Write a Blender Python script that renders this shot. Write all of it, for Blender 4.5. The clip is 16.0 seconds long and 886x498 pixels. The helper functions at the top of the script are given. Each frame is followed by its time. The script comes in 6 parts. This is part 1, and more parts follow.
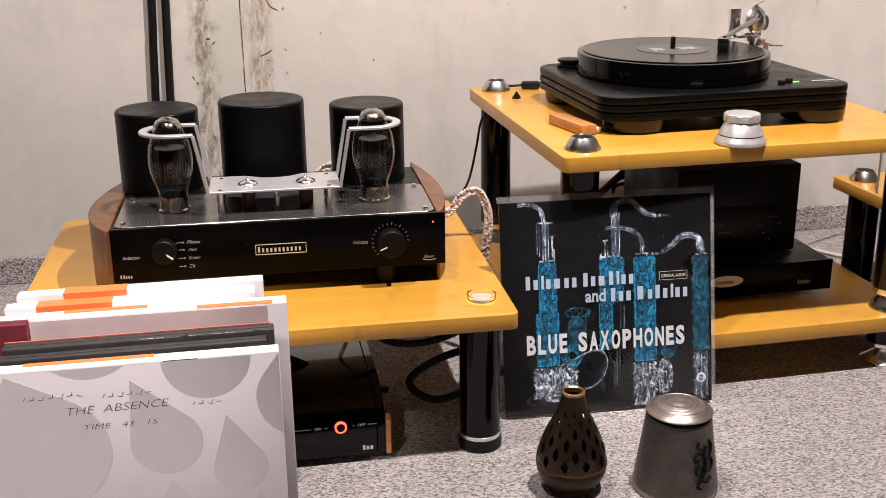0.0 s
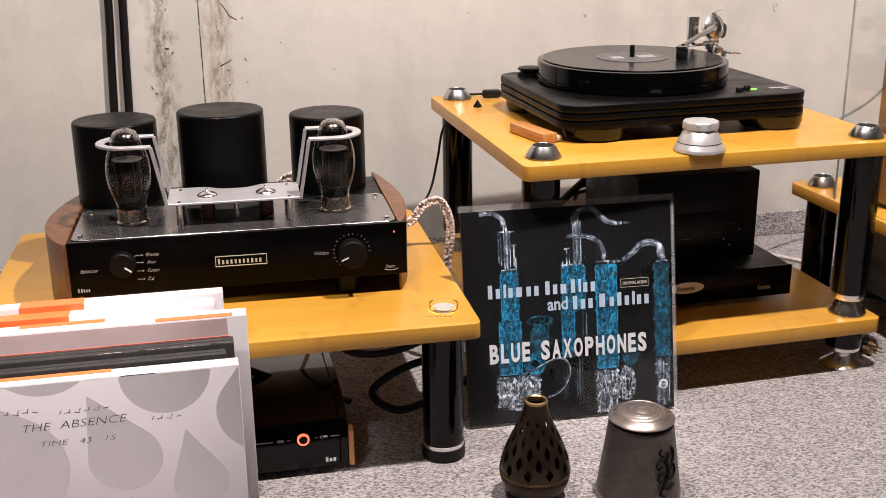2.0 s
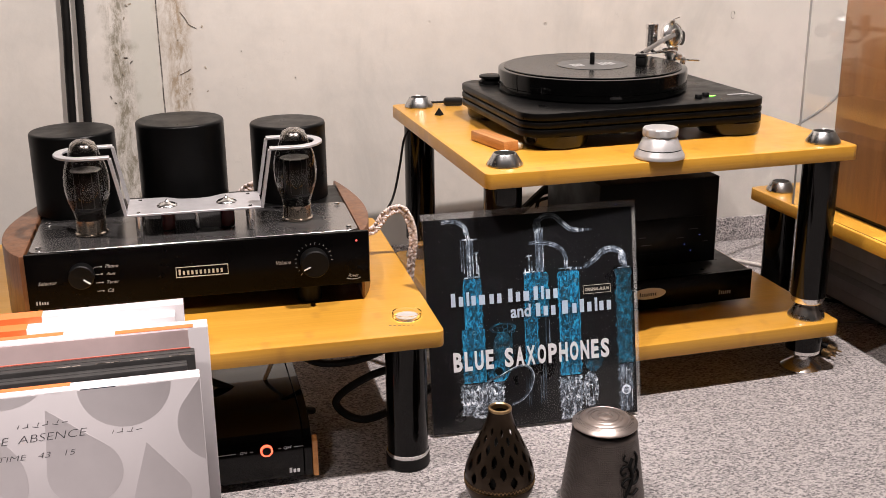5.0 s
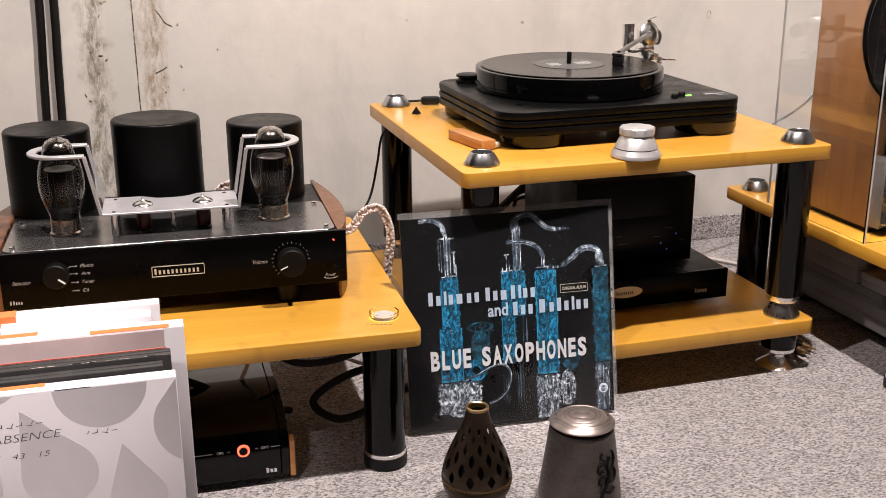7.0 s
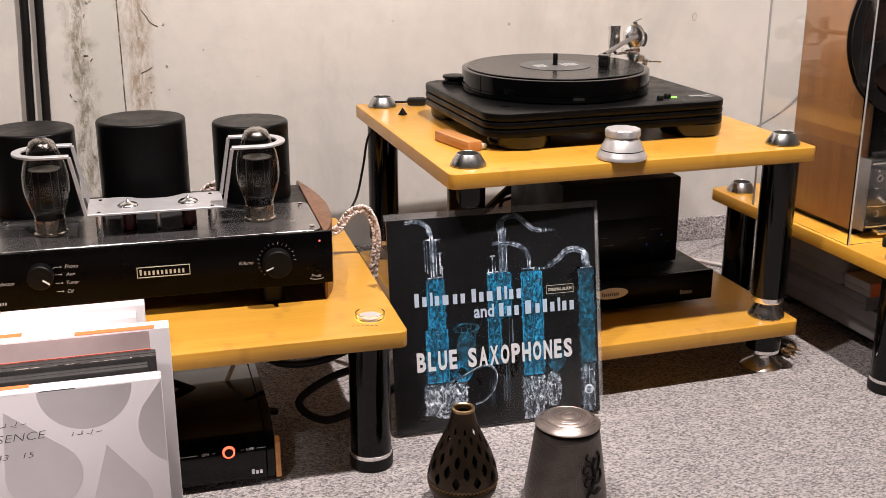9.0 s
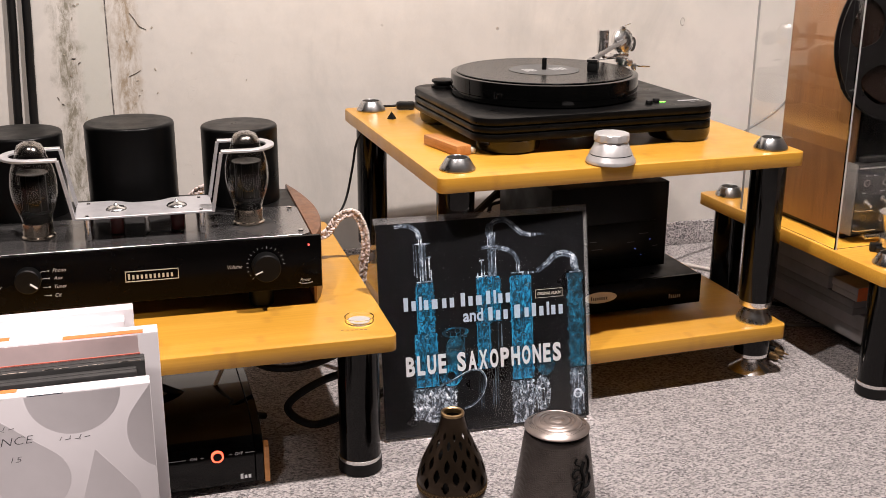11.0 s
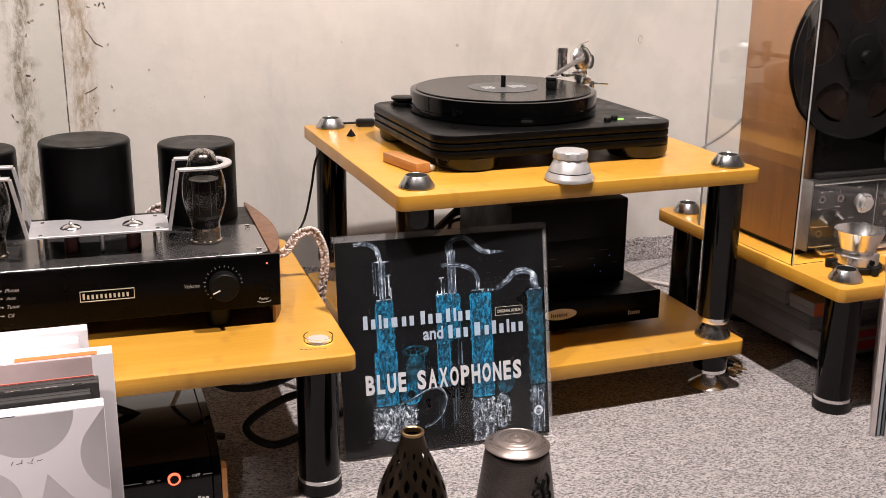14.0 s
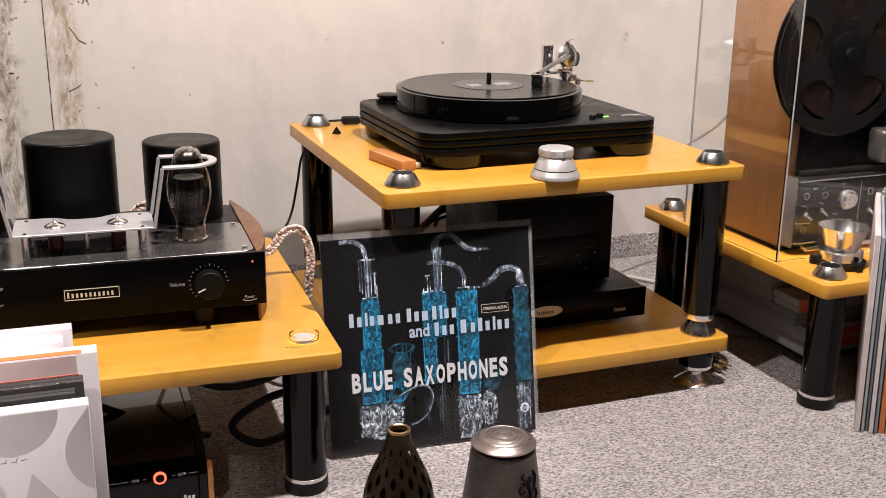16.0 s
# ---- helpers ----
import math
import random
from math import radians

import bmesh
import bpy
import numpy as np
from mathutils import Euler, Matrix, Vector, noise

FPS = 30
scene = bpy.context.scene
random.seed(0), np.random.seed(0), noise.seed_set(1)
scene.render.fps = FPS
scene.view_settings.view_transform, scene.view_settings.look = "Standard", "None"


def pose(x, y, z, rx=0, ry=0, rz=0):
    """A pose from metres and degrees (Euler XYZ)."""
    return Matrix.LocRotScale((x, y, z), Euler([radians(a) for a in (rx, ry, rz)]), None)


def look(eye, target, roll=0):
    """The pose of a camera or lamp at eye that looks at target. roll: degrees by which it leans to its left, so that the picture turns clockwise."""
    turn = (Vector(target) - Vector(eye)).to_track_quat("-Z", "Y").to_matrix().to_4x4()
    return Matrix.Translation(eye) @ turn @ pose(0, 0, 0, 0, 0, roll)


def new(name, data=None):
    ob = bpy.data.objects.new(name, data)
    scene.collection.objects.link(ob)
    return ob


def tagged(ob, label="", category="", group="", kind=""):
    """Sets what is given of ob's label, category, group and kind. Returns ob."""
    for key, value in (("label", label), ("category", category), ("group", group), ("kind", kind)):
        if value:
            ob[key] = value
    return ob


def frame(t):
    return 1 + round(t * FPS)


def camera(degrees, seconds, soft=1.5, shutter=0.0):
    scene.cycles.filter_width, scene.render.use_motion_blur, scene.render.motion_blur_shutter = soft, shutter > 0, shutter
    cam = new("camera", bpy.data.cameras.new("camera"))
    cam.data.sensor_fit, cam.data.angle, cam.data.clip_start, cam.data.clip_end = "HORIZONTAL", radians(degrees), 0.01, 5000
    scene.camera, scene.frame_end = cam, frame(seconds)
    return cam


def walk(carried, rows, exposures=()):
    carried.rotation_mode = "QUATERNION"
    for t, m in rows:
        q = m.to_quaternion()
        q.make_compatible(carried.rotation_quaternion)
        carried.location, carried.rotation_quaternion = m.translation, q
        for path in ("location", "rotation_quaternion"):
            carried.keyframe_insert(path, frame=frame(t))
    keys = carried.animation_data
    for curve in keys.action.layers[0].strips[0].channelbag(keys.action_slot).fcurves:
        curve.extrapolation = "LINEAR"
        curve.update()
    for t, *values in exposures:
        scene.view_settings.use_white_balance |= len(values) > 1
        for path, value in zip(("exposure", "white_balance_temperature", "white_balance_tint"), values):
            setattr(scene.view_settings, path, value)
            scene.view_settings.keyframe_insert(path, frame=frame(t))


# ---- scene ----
cam = camera(44.216, 16.0, soft=0.75)
PATH = [
    (0.0, pose(-0.0088, -0.0066, 0.7529, 71.479, 0.599, 1.720)),
    (0.5, pose(-0.0081, -0.0057, 0.7547, 71.505, 0.670, 1.452)),
    (1.0, pose(-0.0080, -0.0064, 0.7543, 71.612, 0.755, 1.072)),
    (1.5, pose(-0.0065, -0.0045, 0.7550, 71.676, 0.661, 0.467)),
    (2.0, pose(-0.0030, -0.0023, 0.7553, 71.829, 0.580, -0.167)),
    (2.5, pose(-0.0002, -0.0014, 0.7555, 71.979, 0.501, -0.728)),
    (3.0, pose(0.0001, -0.0017, 0.7553, 72.116, 0.484, -1.113)),
    (3.5, pose(-0.0016, -0.0016, 0.7561, 72.147, 0.479, -1.402)),
    (4.0, pose(-0.0012, -0.0015, 0.7565, 72.205, 0.489, -1.620)),
    (6.5, pose(-0.0000, 0.0000, 0.7565, 72.113, 0.374, -2.989)),
    (7.0, pose(0.0000, 0.0000, 0.7573, 72.091, 0.218, -3.255)),
    (7.5, pose(-0.0001, 0.0003, 0.7576, 72.086, 0.119, -3.449)),
    (8.0, pose(-0.0007, -0.0000, 0.7568, 72.145, 0.039, -3.646)),
    (8.5, pose(0.0003, -0.0002, 0.7574, 72.129, -0.013, -3.792)),
    (11.0, pose(-0.0023, 0.0001, 0.7584, 72.332, -0.312, -4.532)),
    (11.5, pose(-0.0014, 0.0006, 0.7584, 72.479, -0.336, -4.750)),
    (12.0, pose(0.0005, 0.0017, 0.7593, 72.703, -0.436, -5.116)),
    (12.5, pose(0.0013, 0.0035, 0.7604, 72.880, -0.545, -5.520)),
    (13.0, pose(0.0020, 0.0041, 0.7603, 73.018, -0.594, -5.881)),
    (13.5, pose(0.0024, 0.0041, 0.7599, 73.141, -0.630, -6.207)),
    (14.0, pose(0.0023, 0.0050, 0.7610, 73.138, -0.657, -6.492)),
    (14.5, pose(0.0035, 0.0048, 0.7616, 73.126, -0.643, -6.673)),
    (15.0, pose(0.0034, 0.0052, 0.7616, 73.104, -0.653, -6.848)),
    (15.5, pose(0.0031, 0.0051, 0.7615, 73.074, -0.701, -7.019)),
    (16.0, pose(0.0032, 0.0054, 0.7611, 73.010, -0.723, -7.211)),
]
walk(cam, PATH)

# ---- world and light ----
scene.view_settings.exposure = 0.0
world = bpy.data.worlds.new("world")
scene.world = world
world.use_nodes = True
world.node_tree.nodes["Background"].inputs[0].default_value = (1.0, 0.93, 0.86, 1)
world.node_tree.nodes["Background"].inputs[1].default_value = 0.0


def spot(name, eye, target, watts, size, colour, angle, blend=0.6):
    d = bpy.data.lights.new(name, "SPOT")
    d.energy, d.shadow_soft_size, d.color = watts, size, colour
    d.spot_size, d.spot_blend = radians(angle), blend
    ob = new(name, d)
    ob.matrix_world = look(eye, target)
    return ob


WARM = (1.0, 0.885, 0.847)
spot("ceiling_spot", (0.48, 1.18, 1.95), (0.30, 1.66, 0.25), 188, 0.025, WARM, 120, 0.5)
spot("ceiling_spot", (-0.42, 0.94, 2.10), (-0.30, 1.72, 0.35), 84, 0.025, WARM, 110, 0.5)
# added fill: a narrow beam that only brightens the tape boxes' fronts
spot("ceiling_spot", (-0.78, -0.60, 2.20), (-0.57, 1.05, 0.18), 205, 0.04, WARM, 20, 0.8)



# ---- materials ----
class Nodes:
    """A small builder for node materials."""

    def __init__(self, name, colour=(0.5, 0.5, 0.5), rough=0.5, metal=0.0, **more):
        self.mat = bpy.data.materials.new(name)
        self.mat.use_nodes = True
        self.tree = self.mat.node_tree
        self.bsdf = self.tree.nodes["Principled BSDF"]
        self.put("Base Color", (*colour, 1))
        self.put("Roughness", rough)
        self.put("Metallic", metal)
        for k, v in more.items():
            self.put(k.replace("_", " "), v)

    def put(self, socket, value):
        s = self.bsdf.inputs[socket]
        if isinstance(value, bpy.types.NodeSocket):
            self.tree.links.new(value, s)
        else:
            s.default_value = value

    def node(self, kind, ins=None, **props):
        n = self.tree.nodes.new(kind)
        if "data_type" in props:
            n.data_type = props["data_type"]
        if "blend_type" in props:
            n.blend_type = props["blend_type"]
        if "operation" in props:
            n.operation = props["operation"]
        if "noise_dimensions" in props:
            n.noise_dimensions = props["noise_dimensions"]
        for k, v in (ins or {}).items():
            if isinstance(v, bpy.types.NodeSocket):
                self.tree.links.new(v, n.inputs[k])
            else:
                n.inputs[k].default_value = v
        return n

    def coords(self, scale=(1, 1, 1), place=(0, 0, 0), which="Object"):
        tc = self.node("ShaderNodeTexCoord")
        return self.node("ShaderNodeMapping", {"Vector": tc.outputs[which], "Scale": scale, "Location": place}).outputs[0]

    def noise(self, vec, scale, detail=4, rough=0.55, distort=0.0):
        return self.node("ShaderNodeTexNoise", {"Vector": vec, "Scale": scale, "Detail": detail, "Roughness": rough, "Distortion": distort}).outputs[0]

    def ramp(self, fac, *stops):
        n = self.node("ShaderNodeValToRGB", {0: fac})
        e = n.color_ramp.elements
        while len(e) < len(stops):
            e.new(0.5)
        for k, (pos, col) in zip(e, stops):
            k.position = pos
            k.color = (*col, 1) if len(col) == 3 else col
        return n.outputs[0]

    def grey(self, fac, lo, hi, a=0.3, b=0.7):
        return self.node("ShaderNodeMapRange", {0: fac, 1: a, 2: b, 3: lo, 4: hi}).outputs[0]

    def mix(self, fac, a, b, blend="MIX"):
        n = self.node("ShaderNodeMix", data_type="RGBA", blend_type=blend)
        for i, v in ((0, fac), (6, a), (7, b)):
            if isinstance(v, bpy.types.NodeSocket):
                self.tree.links.new(v, n.inputs[i])
            else:
                n.inputs[i].default_value = v if i == 0 else (*v, 1)
        return n.outputs[2]

    def math(self, op, a, b=0.0):
        return self.node("ShaderNodeMath", {0: a, 1: b}, operation=op).outputs[0]

    def bump(self, height, strength=0.3, dist=0.001):
        self.put("Normal", self.node("ShaderNodeBump", {"Height": height, "Strength": strength, "Distance": dist}).outputs[0])


def plain(name, colour, rough, metal=0.0, vary=0.12, scale=60, bump=0.05, **more):
    """A paint or metal with faint blotches, smudges in the gloss and fine relief."""
    n = Nodes(name, colour, rough, metal, **more)
    v = n.coords()
    a = n.noise(v, scale, 5)
    lo, hi = [c * (1 - vary) for c in colour], [min(1, c * (1 + vary)) for c in colour]
    n.put("Base Color", n.ramp(a, (0.3, lo), (0.7, hi)))
    n.put("Roughness", n.grey(n.noise(v, scale * 0.3, 4), max(0.02, rough * 0.75), min(1, rough * 1.25)))
    if bump:
        n.bump(n.noise(v, scale * 12, 3), bump, 0.0005)
    return n.mat


def wood(name, dark, light, scale=1.0, rough=0.35, coat=0.3, along=0):
    n = Nodes(name, light, rough)
    s = [14 * scale] * 3
    s[along] = 1.1 * scale
    off = n.node("ShaderNodeObjectInfo").outputs["Random"]
    v = n.coords(tuple(s))
    v2 = n.node("ShaderNodeVectorMath", {0: v, 1: n.math("MULTIPLY", off, 40.0)}, operation="ADD").outputs[0]
    g = n.noise(v2, 5, 8, 0.6, 0.6)
    fine = n.noise(v2, 28, 3, 0.5)
    col = n.ramp(g, (0.25, dark), (0.75, light))
    col = n.mix(n.grey(fine, 0.0, 0.35), col, tuple(c * 0.75 for c in dark))
    n.put("Base Color", col)
    n.put("Roughness", n.grey(n.noise(n.coords((6, 6, 6)), 4, 4), rough * 0.8, rough * 1.3))
    n.put("Coat Weight", coat)
    n.put("Coat Roughness", 0.25)
    n.bump(fine, 0.06, 0.0006)
    return n.mat


def bamboo():
    """Strips of laminated bamboo with darker nodes across them."""
    n = Nodes("bamboo", (0.6, 0.3, 0.07), 0.34)
    v = n.coords((1, 1, 1))
    sep = n.node("ShaderNodeSeparateXYZ", {0: v})
    strip = n.math("FLOOR", n.math("MULTIPLY", sep.outputs[1], 44.0))
    rnd = n.node("ShaderNodeTexWhiteNoise", {"W": strip}, noise_dimensions="1D").outputs[0]
    long = n.node("ShaderNodeCombineXYZ", {0: n.math("MULTIPLY", sep.outputs[0], 1.6), 1: n.math("MULTIPLY", sep.outputs[1], 90.0), 2: n.math("MULTIPLY", sep.outputs[2], 90.0)}).outputs[0]
    grain = n.noise(long, 3.0, 6, 0.6)
    blot = n.noise(v, 5.0, 4, 0.6)
    col = n.ramp(grain, (0.2, (0.54, 0.258, 0.026)), (0.8, (0.68, 0.360, 0.048)))
    col = n.mix(n.grey(rnd, 0.0, 0.22, 0, 1), col, (0.53, 0.25, 0.026))
    col = n.mix(n.grey(blot, 0.0, 0.25, 0.45, 0.8), col, (0.75, 0.43, 0.080))
    # nodes: short bands across a strip, at a different place in each
    pos = n.math("FRACT", n.math("ADD", n.math("MULTIPLY", sep.outputs[0], 2.9), n.math("MULTIPLY", rnd, 7.3)))
    band = n.grey(n.math("ABSOLUTE", n.math("SUBTRACT", pos, 0.5)), 0.26, 0.0, 0.006, 0.026)
    col = n.mix(band, col, (0.34, 0.14, 0.03))
    n.put("Base Color", col)
    n.put("Coat Weight", 0.25)
    n.put("Coat Roughness", 0.3)
    n.put("Roughness", n.grey(n.noise(v, 18, 4), 0.28, 0.45))
    n.bump(grain, 0.05, 0.0005)
    return n.mat


def carpet():
    n = Nodes("carpet", (0.3, 0.28, 0.27), 0.95)
    v = n.coords((1, 1, 1))
    cells = n.node("ShaderNodeTexVoronoi", {"Vector": n.coords((300, 430, 380)), "Scale": 1.0, "Randomness": 1.0})
    tone = n.node("ShaderNodeSeparateColor", {0: cells.outputs["Color"]}).outputs[0]
    streak = n.noise(n.coords((170, 320, 260)), 1.0, 6, 0.72)
    blot = n.noise(v, 26, 5, 0.6)
    mixv = n.math("ADD", n.math("MULTIPLY", tone, 0.38), n.math("MULTIPLY", streak, 0.85))
    col = n.ramp(mixv, (0.39, (0.080, 0.073, 0.074)), (0.54, (0.345, 0.32, 0.32)), (0.74, (0.68, 0.63, 0.62)))
    col = n.mix(n.grey(blot, 0.0, 0.25), col, (0.22, 0.205, 0.205))
    n.put("Base Color", col)
    n.put("Sheen Weight", 0.15)
    n.bump(n.math("ADD", cells.outputs["Distance"], streak), 0.9, 0.004)
    return n.mat


def concrete():
    """Whitewashed concrete with a stained formwork joint; local x runs along the wall."""
    n = Nodes("whitewashed_concrete", (0.7, 0.66, 0.6), 0.8)
    v = n.coords((1, 1, 1))
    sep = n.node("ShaderNodeSeparateXYZ", {0: v})
    x = sep.outputs[0]
    big = n.noise(v, 1.7, 5, 0.6)
    mid = n.noise(v, 7, 6, 0.62)
    col = n.ramp(big, (0.3, (0.56, 0.54, 0.505)), (0.7, (0.70, 0.665, 0.61)))
    col = n.mix(n.grey(mid, 0.0, 0.4, 0.45, 0.75), col, (0.40, 0.39, 0.37))
    # cloudy grey stains and thin cracks
    cloud = n.noise(n.coords((1, 1, 0.55)), 4.2, 8, 0.68, 0.7)
    col = n.mix(n.grey(cloud, 0.0, 0.42, 0.52, 0.68), col, (0.43, 0.425, 0.40))
    warp = n.noise(v, 3.1, 6, 0.6)
    crack = n.grey(n.math("ABSOLUTE", n.math("SUBTRACT", warp, 0.53)), 1.0, 0.0, 0.0003, 0.0014)
    crack = n.math("MULTIPLY", crack, n.grey(n.noise(v, 5.3, 3), 0.0, 0.16, 0.52, 0.6))
    col = n.mix(crack, col, (0.26, 0.24, 0.21))
    fine = n.noise(v, 60, 6, 0.7)
    wob = n.math("MULTIPLY", n.math("SUBTRACT", n.noise(v, 14, 5, 0.7), 0.5), 0.10)
    xs = n.math("ADD", x, wob)
    # two stained bands of bared concrete beside the joint
    grain = n.noise(n.coords((42, 42, 13)), 1.6, 9, 0.78, 0.5)
    for centre, half, tint, most in ((-0.089, 0.030, (0.235, 0.215, 0.165), 1.3), (0.014, 0.034, (0.33, 0.265, 0.19), 1.2)):
        near = n.grey(n.math("ABSOLUTE", n.math("SUBTRACT", xs, centre)), 1.0, 0.0, 0.0, half)
        m = n.math("MULTIPLY", near, n.grey(grain, 0.0, most, 0.40, 0.58))
        m = n.node("ShaderNodeClamp", {0: m}).outputs[0]
        col = n.mix(m, col, tint)
    # the smooth greyer board face between them
    board = n.grey(n.math("ABSOLUTE", n.math("SUBTRACT", x, -0.043)), 0.5, 0.0, 0.020, 0.029)
    col = n.mix(board, col, (0.50, 0.51, 0.45))
    # the dark joint line
    line = n.grey(n.math("ABSOLUTE", n.math("SUBTRACT", n.math("ADD", x, n.math("MULTIPLY", wob, 0.03)), -0.0157)), 1.0, 0.0, 0.0007, 0.0019)
    line = n.math("MULTIPLY", line, n.grey(n.noise(n.coords((3, 3, 34)), 1.0, 7), 0.25, 1.0, 0.34, 0.52))
    col = n.mix(line, col, (0.06, 0.05, 0.045))
    # pinholes and chips
    holes = n.node("ShaderNodeTexVoronoi", {"Vector": v, "Scale": 9.0, "Randomness": 1.0})
    chip = n.math("MULTIPLY", n.grey(holes.outputs["Distance"], 1.0, 0.0, 0.018, 0.04), n.grey(n.node("ShaderNodeSeparateColor", {0: holes.outputs["Color"]}).outputs[0], 0.0, 1.0, 0.62, 0.66))
    col = n.mix(n.math("MULTIPLY", chip, 0.6), col, (0.22, 0.19, 0.16))
    n.put("Base Color", col)
    n.bump(n.math("ADD", n.math("MULTIPLY", mid, 0.8), n.math("ADD", n.math("MULTIPLY", fine, 0.25), n.math("MULTIPLY", chip, -0.8))), 0.35, 0.004)
    return n.mat


def brushed(name, colour, rough):
    n = Nodes(name, colour, rough, 1.0)
    v = n.coords((40, 40, 900))
    a = n.noise(v, 1.0, 4)
    n.put("Base Color", n.ramp(a, (0.3, tuple(c * 0.85 for c in colour)), (0.7, colour)))
    n.put("Roughness", n.grey(n.noise(n.coords((30, 30, 30)), 1.0, 4), rough * 0.7, rough * 1.3))
    n.bump(a, 0.08, 0.0003)
    return n.mat


def clear(name, tint=(1, 1, 1), rough=0.0, ior=1.45):
    n = Nodes(name, tint, rough, IOR=ior, Transmission_Weight=1.0)
    n.put("Roughness", n.grey(n.noise(n.coords((8, 8, 8)), 3.0, 4), rough, rough + 0.02))
    return n.mat


def glow(name, colour, strength):
    n = Nodes(name, colour, 0.4)
    n.put("Emission Color", (*colour, 1))
    n.put("Emission Strength", strength)
    return n.mat


def leatherette(name, base, print_tint, scale):
    """Printed card: base with big soft drop shapes."""
    n = Nodes(name, base, 0.5)
    v = n.coords((1, 1, 1))
    n.put("Base Color", n.ramp(n.noise(v, 9, 4), (0.3, tuple(c * 0.96 for c in base)), (0.7, base)))
    n.bump(n.noise(v, 300, 3), 0.05, 0.0005)
    return n.mat


BAMBOO, CARPET, CONCRETE = bamboo(), carpet(), concrete()
# unseen walls and ceiling: colours kept dark so little light bounces back
WALL_GREY = plain("dark_unseen_wall", (0.06, 0.057, 0.055), 0.9, vary=0.08, scale=4)
CEIL = plain("dark_unseen_ceiling", (0.10, 0.097, 0.095), 0.9, vary=0.05, scale=4)
GLOSS = plain("black_lacquer", (0.002, 0.002, 0.002), 0.07, vary=0.3, scale=20, bump=0.01, Specular_IOR_Level=0.3)
FOOT_PLASTIC = plain("smoky_plastic", (0.0085, 0.0075, 0.0068), 0.22, vary=0.15, scale=40, bump=0.02)
SATIN = plain("black_powder_coat", (0.0025, 0.0025, 0.0026), 0.36, vary=0.15, scale=90, bump=0.05, Specular_IOR_Level=0.16)
MATT = plain("black_matt_paint", (0.003, 0.003, 0.003), 0.55, vary=0.2, scale=60, Specular_IOR_Level=0.18)
PANEL = plain("black_glossy_panel", (0.0022, 0.002, 0.0021), 0.20, vary=0.2, scale=30, bump=0.01, Specular_IOR_Level=0.07)
RUBBER = plain("black_rubber", (0.005, 0.0048, 0.0048), 0.5, vary=0.2, scale=40, Specular_IOR_Level=0.3)
STEEL = plain("polished_steel", (0.40, 0.39, 0.39), 0.22, 1.0, vary=0.08, scale=30, bump=0.01)
CHROME = plain("chrome", (0.84, 0.83, 0.82), 0.24, 1.0, vary=0.05, scale=30, bump=0.0)
ALU = brushed("turned_aluminium", (0.60, 0.60, 0.60), 0.30)
PLATE = plain("satin_steel_plate", (0.38, 0.37, 0.37), 0.24, 0.92, vary=0.06, scale=30, bump=0.01)
SILVER = plain("matt_silver_paint", (0.60, 0.59, 0.59), 0.38, 0.55, vary=0.04, scale=200, bump=0.05)
DULL_METAL = plain("dull_grey_metal", (0.16, 0.15, 0.14), 0.4, 0.6, vary=0.15, scale=60, bump=0.03)
BRACKET = plain("pale_satin_aluminium", (0.50, 0.495, 0.51), 0.42, 0.45, vary=0.05, scale=120, bump=0.04)
WALNUT = wood("walnut", (0.085, 0.032, 0.014), (0.24, 0.105, 0.045), 2.0, 0.4, 0.2, along=2)
ORANGE_WOOD = wood("orange_wood", (0.42, 0.17, 0.045), (0.64, 0.30, 0.10), 2.0, 0.4, 0.1)
VENEER = wood("oak_veneer", (0.125, 0.048, 0.013), (0.225, 0.100, 0.029), 0.9, 0.4, 0.25, along=2)
GLASS = clear("clear_glass")
SMOKE = clear("smoky_glass", (0.74, 0.72, 0.70), 0.0, 1.33)
ACRYLIC = clear("clear_acrylic", (0.97, 0.98, 0.97), 0.0, 1.49)
WHITE_INK = plain("white_print", (0.78, 0.78, 0.80), 0.5, vary=0.06, scale=300, bump=0)
PALE_INK = plain("pale_blue_print", (0.52, 0.62, 0.74), 0.5, vary=0.08, scale=300, bump=0)
GREY_INK = plain("grey_print", (0.42, 0.42, 0.42), 0.5, vary=0.1, scale=200, bump=0)
GOLD_INK = plain("champagne_print", (0.62, 0.58, 0.48), 0.45, vary=0.1, scale=200, bump=0)
DIM_INK = plain("dim_grey_print", (0.05, 0.05, 0.06), 0.5, vary=0.2, scale=200, bump=0)
DARK_INK = plain("dark_ink", (0.05, 0.05, 0.07), 0.6, vary=0.3, scale=200, bump=0)
CARD = leatherette("white_card", (0.75, 0.715, 0.74), None, 1)
CARD_DARK = plain("worn_black_card", (0.03, 0.029, 0.029), 0.45, vary=0.3, scale=25, bump=0.05)
ORANGE = plain("orange_label", (0.78, 0.20, 0.055), 0.5, vary=0.06, scale=30, bump=0.01)
PINK = plain("pale_pink_film", (0.86, 0.68, 0.68), 0.35, vary=0.12, scale=14, bump=0.02)
MAROON = plain("maroon_card", (0.12, 0.012, 0.022), 0.5, vary=0.15, scale=30)
BRONZE = plain("dark_bronze", (0.050, 0.034, 0.022), 0.38, 0.75, vary=0.25, scale=40, bump=0.06)
BRASS = plain("rubbed_brass", (0.42, 0.29, 0.15), 0.35, 1.0, vary=0.2, scale=60, bump=0.04)
TAUPE = plain("taupe_metal", (0.34, 0.29, 0.265), 0.36, 0.75, vary=0.06, scale=50, bump=0.04)
COPPER = plain("pale_copper_braid", (0.72, 0.62, 0.58), 0.5, 0.1, vary=0.3, scale=300, bump=0.2)
